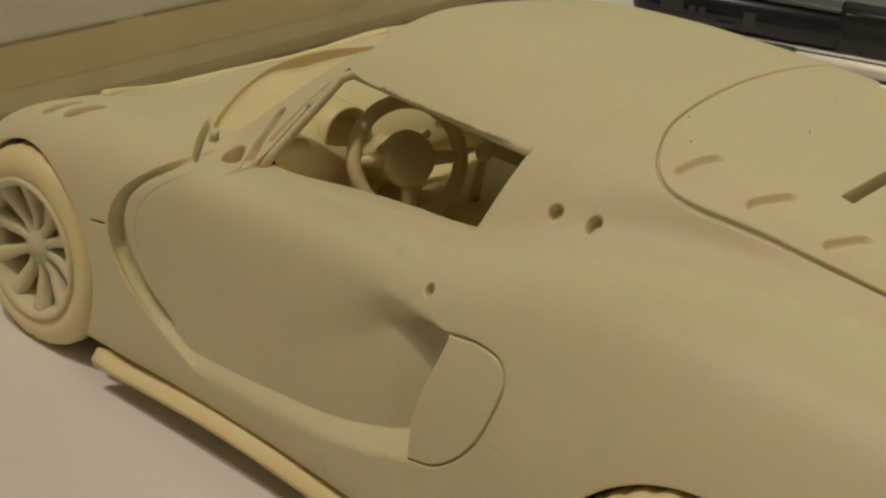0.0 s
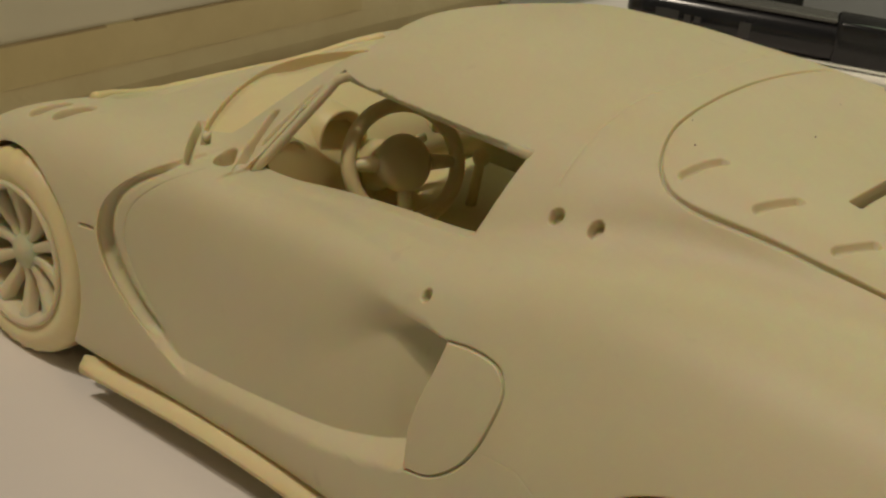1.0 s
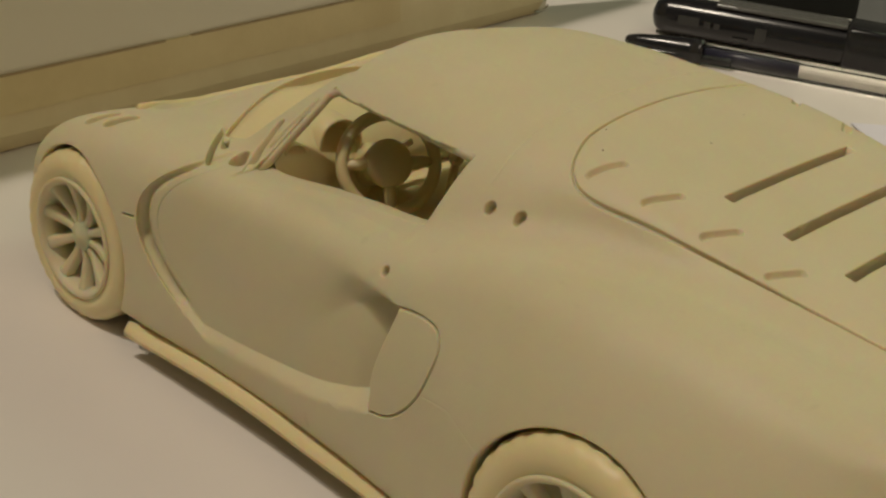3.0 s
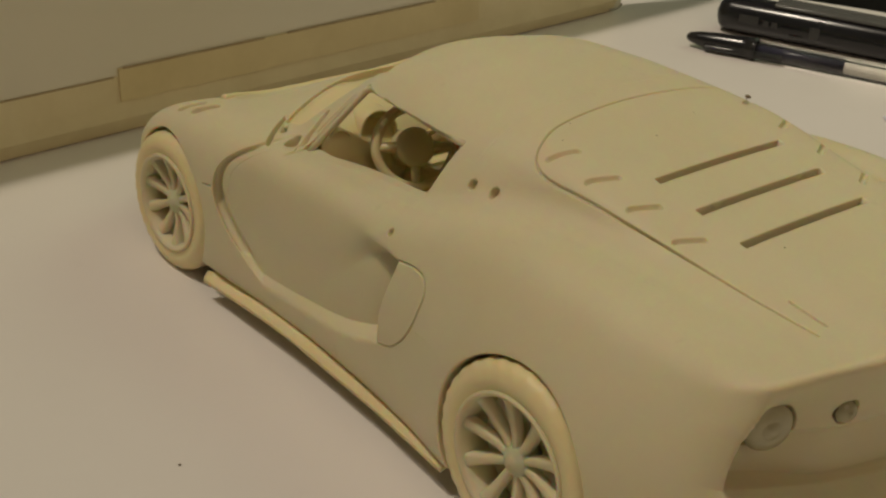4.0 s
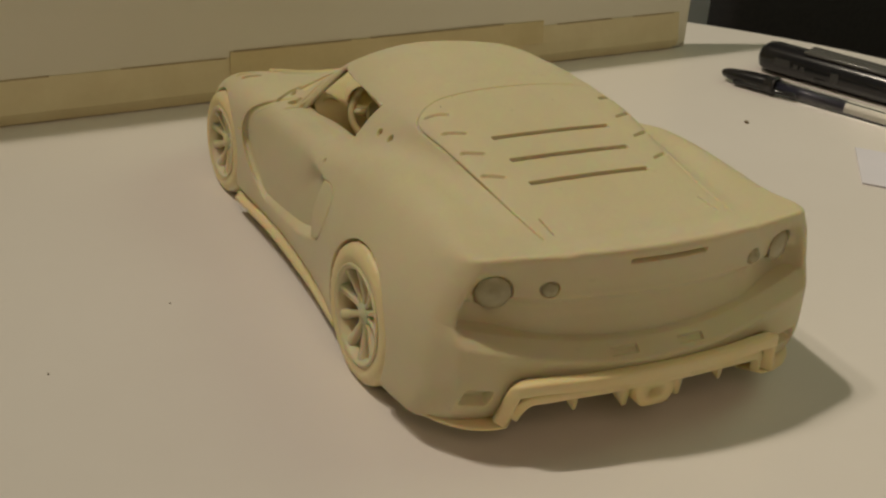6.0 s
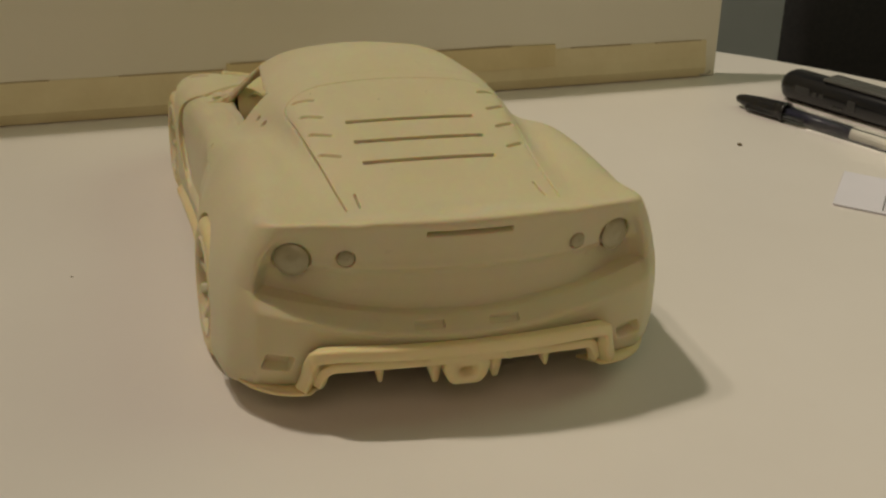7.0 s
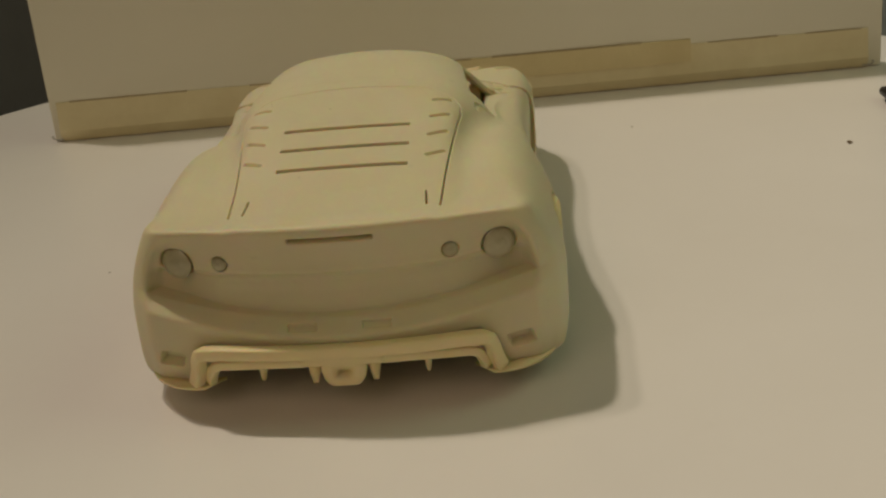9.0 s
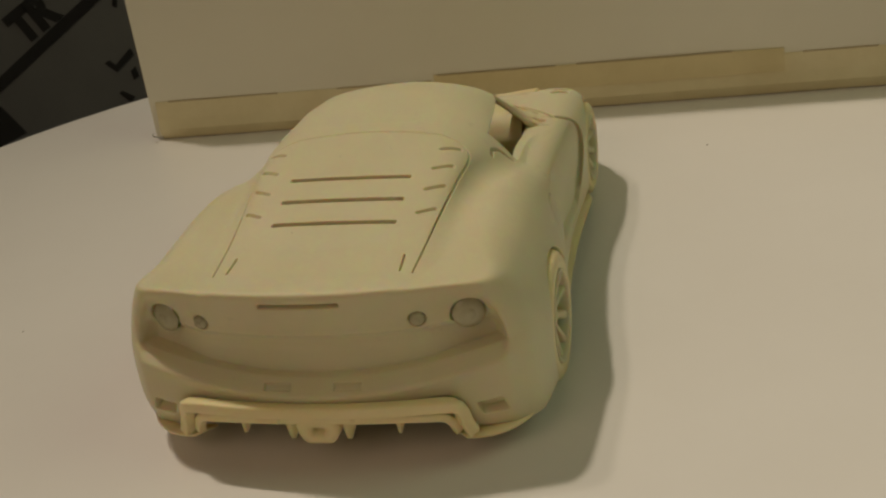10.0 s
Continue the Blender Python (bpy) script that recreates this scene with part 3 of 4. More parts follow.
# wheels
def wheel(cy, cz, r, rim, width, face, sign):
    w = new("wheel")
    w.parent = car
    w.matrix_local = Matrix.Translation((sign * K * face, K * cy, K * cz)) @ Matrix.Diagonal((sign, 1, 1, 1))
    t = width
    prof = [(-t, rim), (-t - 0.1, rim + 1.0), (-t + 0.3, r - 1.6), (-t + 1.0, r - 0.5), (-t + 2.2, r - 0.05)]
    for g in (0.33, 0.5, 0.67):
        c = -t + 2.2 + (t - 2.2 - 1.6) * g
        prof += [(c - 0.35, r), (c - 0.25, r - 0.45), (c + 0.25, r - 0.45), (c + 0.35, r)]
    prof += [(-1.6, r - 0.02), (-0.75, r - 0.35), (-0.2, r - 1.1), (0.05, r - 1.9), (0.0, rim + 0.9), (-0.25, rim + 0.35), (-0.3, rim)]
    tc, tq = lathe(prof, 96)
    ang = np.arctan2(tc[:, 2], tc[:, 1])
    rad = np.hypot(tc[:, 1], tc[:, 2])
    notch = ((np.arange(len(tc)) // len(prof)) % 3 == 0) & (rad > r - 1.2) & (tc[:, 0] > -t * 0.5)
    tc[notch, 1:] *= (1 - 0.24 / rad[notch])[:, None]
    mesh_part("tyre", tc, tq, RESIN_WARM, w, "yellowish resin tyre with a grooved tread")
    dish = 1.5
    rp = [(-t + 0.5, rim - 0.1), (-0.25, rim + 0.1), (0.1, rim + 0.05), (0.12, rim - 0.35), (-0.35, rim - 0.75), (-1.9, rim - 1.1), (-t + 1.0, rim - 1.4), (-t + 0.5, rim - 0.1)]
    pieces = [lathe(rp, 72)]
    pieces.append(lathe([(-4.2, 0.05), (-4.2, 2.2), (-dish - 0.1, 2.0), (-dish + 0.25, 1.7), (-dish + 0.3, 1.0), (-dish + 0.55, 0.85), (-dish + 0.55, 0.05)], 32))
    for k in range(10):
        th = 2 * math.pi * k / 10 + 0.15
        u = np.array([0, math.cos(th), math.sin(th)])
        v = np.array([0, -math.sin(th), math.cos(th)])
        vs = []
        for rr, hw, x1 in ((1.2, 0.5, -dish + 0.15), (3.2, 0.62, -dish), (rim * 0.7, 0.74, -0.95), (rim - 0.6, 1.05, -0.45)):
            c = u * rr
            for dx, wd in ((-1.3, 1.0), (-0.18, 0.86), (0.0, 0.45)):
                vs += [c + v * hw * wd + np.array([x1 + dx, 0, 0]), c - v * hw * wd + np.array([x1 + dx, 0, 0])]
        q = []
        for i in range(3):
            b0, b1 = i * 6, i * 6 + 6
            for m, n in ((0, 2), (2, 4), (5, 3), (3, 1), (4, 5)):
                q.append((b0 + m, b0 + n, b1 + n, b1 + m))
        pieces.append((np.array(vs), q))
    quads_part("rim", pieces, RESIN, w, "ten-spoke rim")
    bm = bmesh.new()
    bmesh.ops.create_cone(bm, cap_ends=True, segments=40, radius1=rim - 1.3, radius2=rim - 1.3, depth=0.6,
                          matrix=Matrix.Translation((-4.4, 0, 0)) @ Matrix.Rotation(math.pi / 2, 4, "Y"))
    part("brake_disc", bm, RESIN, w, smooth=False)
    return w


for sign in (-1, 1):
    wheel(*REAR_WHEEL, 12.8, 9.1, 10.5, 39.7, sign)
    wheel(*FRONT_WHEEL, 11.4, 8.0, 8.6, 35.9, sign)



def mirrored(pts):
    """A run of points with x below 0, and its mirror image after it."""
    return pts + [(-x, y, z) for x, y, z in pts[::-1] if abs(x) > 1e-6]


def smooth_path(pts, n=6):
    p = np.array(pts, float)
    return np.stack([np.array(bend([(i, v) for i, v in enumerate(p[:, k])], n))[:, 1] for k in range(3)], 1)


# diffuser and exhaust
diffuser = new("diffuser")
diffuser.parent = car
diffuser.matrix_local = Matrix.Translation((0, -4.3 * K, 0.7 * K))
tagged(diffuser, "yellowish resin rear diffuser with fins")
bar = smooth_path(mirrored([(-27.2, -25.0, 6.6), (-26.3, -25.7, 9.2), (-25.6, -26.4, 12.2), (-23.4, -27.7, 13.6), (-12, -29.4, 13.7), (0, -29.8, 13.7)]))
quads_part("upper_bar", [tube(bar, 1.2, 24, flat=0.45)], RESIN_WARM, diffuser)
step_bar = smooth_path(mirrored([(-24.6, -25.0, 6.8), (-23.9, -25.6, 8.8), (-22.6, -26.3, 10.4), (-19, -27.2, 10.9), (-7.5, -28.4, 11.3), (0, -28.6, 11.5)]))
quads_part("lower_bar", [tube(step_bar, 0.9, 24, flat=0.4)], RESIN_WARM, diffuser)
bracket = smooth_path(mirrored([(-7.6, -28.3, 10.8), (-6.6, -28.9, 11.4), (-5.4, -29.3, 12.0), (0, -29.5, 12.1)]))
quads_part("exhaust_bracket", [tube(bracket, 0.7, 20, flat=0.45)], RESIN_WARM, diffuser)
bm = bmesh.new()
box(bm, (-24, -27.0, 11.4), (24, -14, 12.4), 0.2, Matrix.Translation((0, 0, 0)))
part("underside_plate", bm, RESIN_WARM, diffuser, smooth=False)
for cx, h, w in ((-14.6, 7.4, 0.42), (14.6, 7.4, 0.42), (-5.3, 6.7, 0.62), (5.3, 6.7, 0.62)):
    bm = bmesh.new()
    ys = -28.3 if abs(cx) < 8 else -27.5
    vs = [bm.verts.new((cx + sx * w * ww, y, z)) for sx in (-1, 1) for y, z, ww in ((ys, 11.2, 2.0), (ys + 0.1, h, 0.8), (-20, 9.4, 0.8), (-19, 11.4, 2.0))]
    for f in ((0, 1, 2, 3), (7, 6, 5, 4), (0, 4, 5, 1), (1, 5, 6, 2), (2, 6, 7, 3), (3, 7, 4, 0)):
        bm.faces.new([vs[k] for k in f])
    bmesh.ops.recalc_face_normals(bm, faces=bm.faces)
    bmesh.ops.bevel(bm, geom=list(bm.edges), offset=0.12, segments=2, affect="EDGES")
    part("fin", bm, RESIN_WARM, diffuser)


def rounded(cx, cz, hx, hz, r, n=8):
    out = []
    for qx, qz, a0 in ((1, 1, 0), (-1, 1, 90), (-1, -1, 180), (1, -1, 270)):
        for i in range(n + 1):
            t = radians(a0 + 90 * i / n)
            out.append((cx + qx * (hx - r) + r * math.cos(t), cz + qz * (hz - r) + r * math.sin(t)))
    return out


def pipe(outer, inner, y0, y1, depth):
    """A block with a rounded outline and a rounded hole in its rear face."""
    n = len(outer)
    rings = [[(x, y1, z) for x, z in outer], [(x, y0 + 0.3, z) for x, z in outer], [(0.95 * x, y0, 9.6 + 0.94 * (z - 9.6)) for x, z in outer],
             [(x, y0 + 0.05, z) for x, z in inner], [(x, y0 + depth, z) for x, z in inner]]
    co = [p for r in rings for p in r] + [(0, y0 + depth, 9.6)]
    q = []
    for k in range(4):
        for i in range(n):
            j = (i + 1) % n
            q.append((k * n + i, k * n + j, (k + 1) * n + j, (k + 1) * n + i))
    for i in range(n):
        q.append((4 * n + i, 4 * n + (i + 1) % n, 5 * n, 5 * n))
    return co, q


quads_part("exhaust", [pipe([(x * (0.82 + 0.18 * step(7.2, 11.0, z)), z) for x, z in rounded(0, 9.6, 4.1, 2.5, 1.9)], rounded(0, 9.7, 1.3, 0.8, 0.75), -33.6, -22, 1.6)], RESIN_WARM, car, "rounded exhaust block with a small oval outlet")


# side skirts and the undertray's corners
def blade(rows, thick):
    """A thin plate between an inner and an outer run of points."""
    n = len(rows)
    co = []
    for inner, outer in rows:
        co += [inner, outer, (outer[0], outer[1], outer[2] - thick), (inner[0], inner[1], inner[2] - thick)]
    q = []
    for i in range(n - 1):
        for a, b in ((0, 1), (1, 2), (2, 3), (3, 0)):
            q.append((4 * i + a, 4 * i + b, 4 * i + 4 + b, 4 * i + 4 + a))
    q += [(0, 3, 2, 1), (4 * n - 4, 4 * n - 3, 4 * n - 2, 4 * n - 1)]
    return co, q


def skirt(sign):
    rows = []
    for y in np.linspace(74.0, 14.0, 44):
        out = curve(np.array([y]), [(14, 38.4), (22, 37.6), (32, 36.7), (48, 36.2), (62, 36.4), (74, 36.6)])[0]
        tip = 1 - step(69.0, 74.0, y) * 0.92
        z = curve(np.array([y]), [(14, 4.4), (38, 4.2), (55, 4.6), (74, 3.8)])[0]
        inner = out - 0.4 - 4.4 * tip
        rows.append(((sign * inner, y, z + 1.1), (sign * out, y, z)))
    return blade(rows, 0.7)


def corner_lip(sign):
    rows = []
    for t in np.linspace(0, 1, 24):
        a = 26.0 + 12.6 * math.sin(t * math.pi / 2) ** 0.9
        y = -29.8 + 16.0 * (1 - math.cos(t * math.pi / 2))
        z = 6.4 + 1.3 * step(0.6, 1.0, t)
        rows.append(((sign * (a - 3.5 + 0.5 * t), y + 3.2 * (1 - t), z + 0.2), (sign * a, y, z)))
    return blade(rows, 0.55)


for sign in (-1, 1):
    quads_part("side_skirt", [skirt(sign)], RESIN_WARM, car, "yellowish resin side skirt blade")
    quads_part("undertray_corner", [corner_lip(sign)], RESIN_WARM, car)


def top_z(x, y):
    """The height of the finished form over a place."""
    z = np.linspace(48, 8, 420)
    f = hull_form(np.full(420, float(x)), np.full(420, float(y)), z)
    return float(z[np.argmax(f < 0)])


# The lip's yellow resin stands in for light glowing through its thin edge.
lip = [(a, LIP_Y - 0.011 * a * a, top_z(a, LIP_Y - 0.011 * a * a) + 0.1) for a in np.linspace(-23.5, 23.5, 48)]
quads_part("bonnet_lip", [tube(lip, 0.65, 10)], RESIN_WARM, car, "raised lip across the bonnet, tinted yellow for light through its thin edge")

# tail lamps: clear domes set into the holes of the tail
def dome(r, bulge, seg=32):
    prof = [(0.0, r), (0.25 * bulge, r * 0.93), (0.62 * bulge, r * 0.72), (0.78 * bulge, r * 0.45), (0.8 * bulge, r * 0.36), (0.98 * bulge, r * 0.3), (bulge, 0.02)]
    return lathe(prof, seg)


for sign in (-1, 1):
    for ca, cz, r, name, lab in ((28.3, 28.8, 2.9, "tail_lamp", "grey translucent tail lamp dome"), (20.0, 29.7, 1.36, "reversing_lamp", "small grey round lamp")):
        ys = np.linspace(-36, -14, 881)
        yb = float(ys[np.argmax(hull_form(np.full(881, ca), ys, np.full(881, cz)) < 0)]) + (-0.2 if r > 2 else 0.1)
        m = Matrix.Translation((sign * ca, yb, cz)) @ Matrix.Rotation(radians(-90 + sign * (22 if r > 2 else 14)), 4, "Z")
        d, q = dome(r, 1.0)
        d = np.array([m @ Vector(v) for v in d])
        quads_part(name, [(d, q)], RESIN_GREY, car, lab)


# cabin: dashboard, instrument binnacle, steering wheel, gear lever
# Yellower than the shell; the paler resin also makes up for missing light inside.
cabin = new("dashboard")
cabin.parent = car
tagged(cabin, "moulded resin dashboard")


def dash_section(x):
    """The dashboard's outline in a cut across x, from its rear foot over the top to the windscreen's foot."""
    a = abs(x)
    front = 79.9 - 0.0167 * a * a - 3.0 * (1 - float(step(5, 12, a)))
    out = [(63.2, 15.0), (60.0, 22.5), (59.4, 24.6), (60.0, 26.3), (61.7, 28.2), (63.7, 29.8)]
    for k in range(7):
        y = 66.0 + (front - 66.0) * k / 6
        out.append((y, min(31.0 - 0.10 * max(y - 66, 0) - 0.006 * max(a - 12, 0) ** 2, top_z(x, y) - 0.4)))
    return [(x, y, z) for y, z in out] + [(x, front, 21.0), (x, 70.0, 15.0)]


rows = [dash_section(x) for x in np.linspace(-24.0, 24.0, 45)]
m = len(rows[0])
dq = [(i * m + k, i * m + (k + 1) % m, (i + 1) * m + (k + 1) % m, (i + 1) * m + k) for i in range(44) for k in range(m)]
quads_part("dash_top", [([p for r in rows for p in r], dq)], RESIN_WARM, cabin)


def ring(centre, normal, r, thick, seg=56):
    n = Vector(normal).normalized()
    u = n.orthogonal().normalized()
    v = n.cross(u)
    p = [Vector(centre) + r * (math.cos(t) * u + math.sin(t) * v) for t in np.arange(seg) * 2 * math.pi / seg]
    return tube([tuple(k) for k in p], thick, 12, True)


def hood(centre, normal, r, depth):
    """An open round binnacle."""
    co, q = lathe([(depth, 0.05), (depth, r * 0.8), (0.3, r * 0.86), (0, r * 0.93), (0.25, r), (depth + 1.5, r * 1.12), (depth + 5, r * 0.9)], 40)
    m = Matrix.Translation(centre) @ Vector(normal).to_track_quat("-X", "Z").to_matrix().to_4x4()
    return np.array([m @ Vector(c) for c in co]), q


quads_part("instrument_binnacle", [hood((-13.6, 61.0, 28.4), (-0.15, -1, 0.12), 3.2, 2.4)], RESIN_WARM, cabin)
quads_part("air_vent", [hood((-20.3, 61.6, 27.6), (-0.1, -1, 0.1), 1.9, 0.8)], RESIN_WARM, cabin)
quads_part("air_vent", [hood((2.0, 60.4, 27.4), (0, -1, 0.1), 2.1, 0.8)], RESIN_WARM, cabin)
steering = new("steering_wheel")
steering.parent = car
tagged(steering, "thick-rimmed three-spoke steering wheel")
SC, SN = Vector((-12.6, 53.6, 28.2)), Vector((-0.42, -0.82, 0.40)).normalized()
quads_part("rim", [ring(SC, SN, 5.9, 0.8)], RESIN_WARM, steering)
bm = bmesh.new()
bmesh.ops.create_uvsphere(bm, u_segments=32, v_segments=20, radius=3.0, matrix=Matrix.Translation(SC - 0.2 * SN) @ SN.to_track_quat("Z", "Y").to_matrix().to_4x4() @ Matrix.Diagonal((1, 1, 0.62, 1)))
part("boss", bm, RESIN_WARM, steering)
su = SN.orthogonal().normalized()
sv = SN.cross(su)
right = Vector((0, 0, 1)).cross(SN).normalized()
for way in (right, -right, (SN.cross(right)) * (-1 if SN.cross(right).z > 0 else 1)):
    bm = bmesh.new()
    cylinder(bm, SC + 1.6 * way - 0.5 * SN, SC + 5.7 * way, 0.95, 0.6, 16)
    part("spoke", bm, RESIN_WARM, steering)
bm = bmesh.new()
cylinder(bm, SC - 0.6 * SN, SC - 8 * SN, 2.0, 2.8, 24)
part("column", bm, RESIN_WARM, steering)
bm = bmesh.new()
cylinder(bm, (-9.6, 57.2, 27.6), (-5.2, 57.4, 28.2), 0.55, 0.5, 16)
part("stalk", bm, RESIN_WARM, steering)
lever = new("gear_lever")
lever.parent = car
tagged(lever, "slim gear lever with a round knob")
KN = Vector((-4.8, 49.8, 28.4))
bm = bmesh.new()
bmesh.ops.create_uvsphere(bm, u_segments=24, v_segments=16, radius=0.95, matrix=Matrix.Translation(KN))
part("knob", bm, RESIN_WARM, lever)
bm = bmesh.new()
cylinder(bm, KN, KN + Vector((0.2, 0.8, -6.5)), 0.5, 0.62, 16)
part("stick", bm, RESIN_WARM, lever)
bm = bmesh.new()
box(bm, (-8.5, 36, 12), (8.5, 66, 22.8), 2.2)
part("centre_console", bm, RESIN_WARM, car)
for cx in (-16.5, 16.5):
    bm = bmesh.new()
    box(bm, (cx - 8, 30, 12), (cx + 8, 50, 17), 2.0)
    box(bm, (cx - 7.5, 26, 13), (cx + 7.5, 31, 31), 2.2, Matrix.Translation((0, 29, 13)) @ Matrix.Rotation(radians(14), 4, "X") @ Matrix.Translation((0, -29, -13)))
    part("seat", bm, RESIN_WARM, car)

# ---- table and background ----
def disc(name, centre, r, z0, z1, mat, bevel=1.2, seg=160):
    bm = bmesh.new()
    bmesh.ops.create_cone(bm, cap_ends=True, segments=seg, radius1=r, radius2=r, depth=z1 - z0,
                          matrix=Matrix.Translation((centre[0], centre[1], (z0 + z1) / 2)))
    es = [e for e in bm.edges if len(e.link_faces) == 2 and any(len(f.verts) > 8 for f in e.link_faces)]
    bmesh.ops.bevel(bm, geom=es, offset=bevel, segments=3, affect="EDGES", profile=0.5)
    return part(name, bm, mat, smooth=False)


table = disc("table_top", (17, 13), 212, -16, 0, TABLE)
tagged(table, "round white laminate table top", "table")

B0, B1 = Vector((-102.5, 134.8, 0)), Vector((137.0, 150.5, 0))
along = (B1 - B0).normalized()
back = Vector((-along.y, along.x, 0))
frame_m = Matrix(((along.x, back.x, 0, B0.x), (along.y, back.y, 0, B0.y), (0, 0, 1, 0), (0, 0, 0, 1)))
LEN = (B1 - B0).length
bm = bmesh.new()
box(bm, (0, 0, 0.3), (LEN, 3.4, 66), 0.15, frame_m)
board = part("board", bm, BOARD, smooth=False)
tagged(board, "upright white foam board with masking tape along its foot", "board")


def strip(name, x0, x1, profile, mat, label):
    """Tape laid along the board's foot: (how proud, height) from top to bottom."""
    bm = bmesh.new()
    n = 60
    rows = []
    for i in range(n + 1):
        x = x0 + (x1 - x0) * i / n
        w = 0.12 * noise.noise(Vector((x * 0.08, 3.0, profile[0][1])))
        rows.append([bm.verts.new(frame_m @ Vector((x, -p - 0.06 * noise.noise(Vector((x * 0.1, h, 0))), h + (w if k == 0 else 0)))) for k, (p, h) in enumerate(profile)]
                    + [bm.verts.new(frame_m @ Vector((x, 0.4, h))) for p, h in (profile[-1], profile[0])])
    for a, b in zip(rows, rows[1:]):
        for k in range(len(a)):
            bm.faces.new((a[k], a[(k + 1) % len(a)], b[(k + 1) % len(a)], b[k]))
    bm.faces.new(rows[0])
    bm.faces.new(rows[-1][::-1])
    bmesh.ops.recalc_face_normals(bm, faces=bm.faces)
    return part(name, bm, mat, board, label, smooth=False)


strip("tape", 2.0, LEN - 4.0, [(0.25, 11.7), (0.9, 6.5), (1.7, 3.4), (1.5, 3.0), (0.3, 0.25)], TAPE, "pale masking tape folded under the foot")
strip("tape", 87, LEN - 55, [(0.5, 13.3), (0.9, 9), (1.25, 6.8)], TAPE_OLD, "second browner layer of masking tape")
SOIL = material("brown_soiled_edge", (0.34, 0.25, 0.14), 0.7, (0.46, 0.37, 0.22), 60)
for x0, x1, h, proud in ((6, 40, 11.75, 0.3), (58, 86, 11.7, 0.3), (88, 122, 13.3, 0.56), (128, 171, 13.35, 0.56), (LEN - 50, LEN - 30, 11.75, 0.3), (LEN - 22, LEN - 6, 11.7, 0.3)):
    strip("soiled_edge", x0, x1, [(proud, h + 0.12), (proud + 0.02, h - 0.18)], SOIL, "thin brown line of dirt along the tape")
for x0, flip in ((LEN - 4.5, 1), (1.5, -1)):
    p = [frame_m @ Vector((x0 + flip * d, -0.8 - 0.5 * k, h)) for k, (d, h) in enumerate(((-1.0, 0.9), (0.5, 1.0), (1.3, 1.4), (1.8, 2.2), (1.2, 2.7)))]
    quads_part("clip_wire", [tube(smooth_path([tuple(v) for v in p], 4), 0.22, 8)], METAL, board, "bent steel clip at the foot")

# pen
pen = tagged(new("ballpoint_pen"), "clear hexagonal ballpoint pen with a black cap lying on the table", "pen")
P0, PD = Vector((129.8, 121.0, 2.5)), Vector((0.428, -0.9037, 0.0)).normalized()
pm = Matrix.Translation(P0) @ PD.to_track_quat("X", "Z").to_matrix().to_4x4()


def along_pen(co):
    return np.array([pm @ Vector(c) for c in co])


capc, capq = lathe([(0.0, 0.05), (0.1, 0.6), (0.8, 1.15), (3, 1.7), (8, 2.3), (14, 2.7), (16.6, 2.8), (16.7, 3.0), (17.7, 3.0), (17.8, 2.5), (15, 2.45)], 32)
cap = quads_part("cap", [(along_pen(capc), capq)], BLACK, pen, "black tapered pen cap")
bm = bmesh.new()
box(bm, (5, -3.2, -0.8), (24.5, -1.6, 0.8), 0.6)
for v in bm.verts:
    v.co.y += 0.9 * step(16, 25.5, v.co.x)
bmesh.ops.transform(bm, matrix=pm @ Matrix.Rotation(radians(28), 4, "X"), verts=bm.verts)
part("clip", bm, BLACK, pen)
bar_c, bar_q = lathe([(16.0, 0.05), (16.0, 2.1), (16.8, 2.4), (103, 2.4), (103.4, 2.2), (103.4, 0.05)], 6)
barrel = quads_part("barrel", [(along_pen(bar_c), bar_q)], CLEAR, pen, "clear hexagonal plastic barrel")
barrel.data.polygons.foreach_set("use_smooth", [False] * len(barrel.data.polygons))
barrel.visible_shadow = False
ink_c, ink_q = lathe([(16.5, 0.05), (16.5, 1.25), (38.8, 1.25), (39, 0.05)], 16)
quads_part("ink_tube", [(along_pen(ink_c), ink_q)], INK, pen, "dark ink refill")
ref_c, ref_q = lathe([(39.1, 0.05), (39.1, 1.1), (101, 1.1), (101.2, 0.05)], 16)
quads_part("empty_refill", [(along_pen(ref_c), ref_q)], material("milky_refill", (0.6, 0.58, 0.52), 0.4), pen)

# black marker beside it
marker = tagged(new("marker_pen"), "thick glossy black marker pen with faint grey print", "marker")
M0, MD = Vector((149.4, 127.0, 4.4)), Vector((0.43, -0.903, 0.0)).normalized()
mm = Matrix.Translation(M0) @ MD.to_track_quat("X", "Z").to_matrix().to_4x4()
bm = bmesh.new()
box(bm, (-0.5, -5.2, -4.3), (96, 5.2, 4.6), 3.8)
bmesh.ops.transform(bm, matrix=mm, verts=bm.verts)
part("barrel", bm, BLACK, marker)
bm = bmesh.new()
box(bm, (14, -3.8, 4.3), (44, 3.8, 5.3), 0.45)
bmesh.ops.transform(bm, matrix=mm, verts=bm.verts)
part("top_strip", bm, material("dark_grey_gloss", (0.10, 0.10, 0.095), 0.18), marker, "glossy grey strip along the top")
bm = bmesh.new()
box(bm, (44, -5.7, -4.2), (58, 5.7, 5.5), 1.2)
bmesh.ops.transform(bm, matrix=mm, verts=bm.verts)
part("collar", bm, BLACK, marker)
for x0, x1, z0, z1 in ((6, 11, -0.5, 1.6), (12.2, 13.6, -0.4, 1.0), (14.4, 15.8, -0.4, 1.0), (19, 22.5, -2.0, -1.5), (24, 26.5, -1.6, 1.6)):
    bm = bmesh.new()
    box(bm, (x0, -5.26, z0), (x1, -5.18, z1))
    bmesh.ops.transform(bm, matrix=mm, verts=bm.verts)
    part("print_mark", bm, PRINT_GREY, marker, smooth=False)

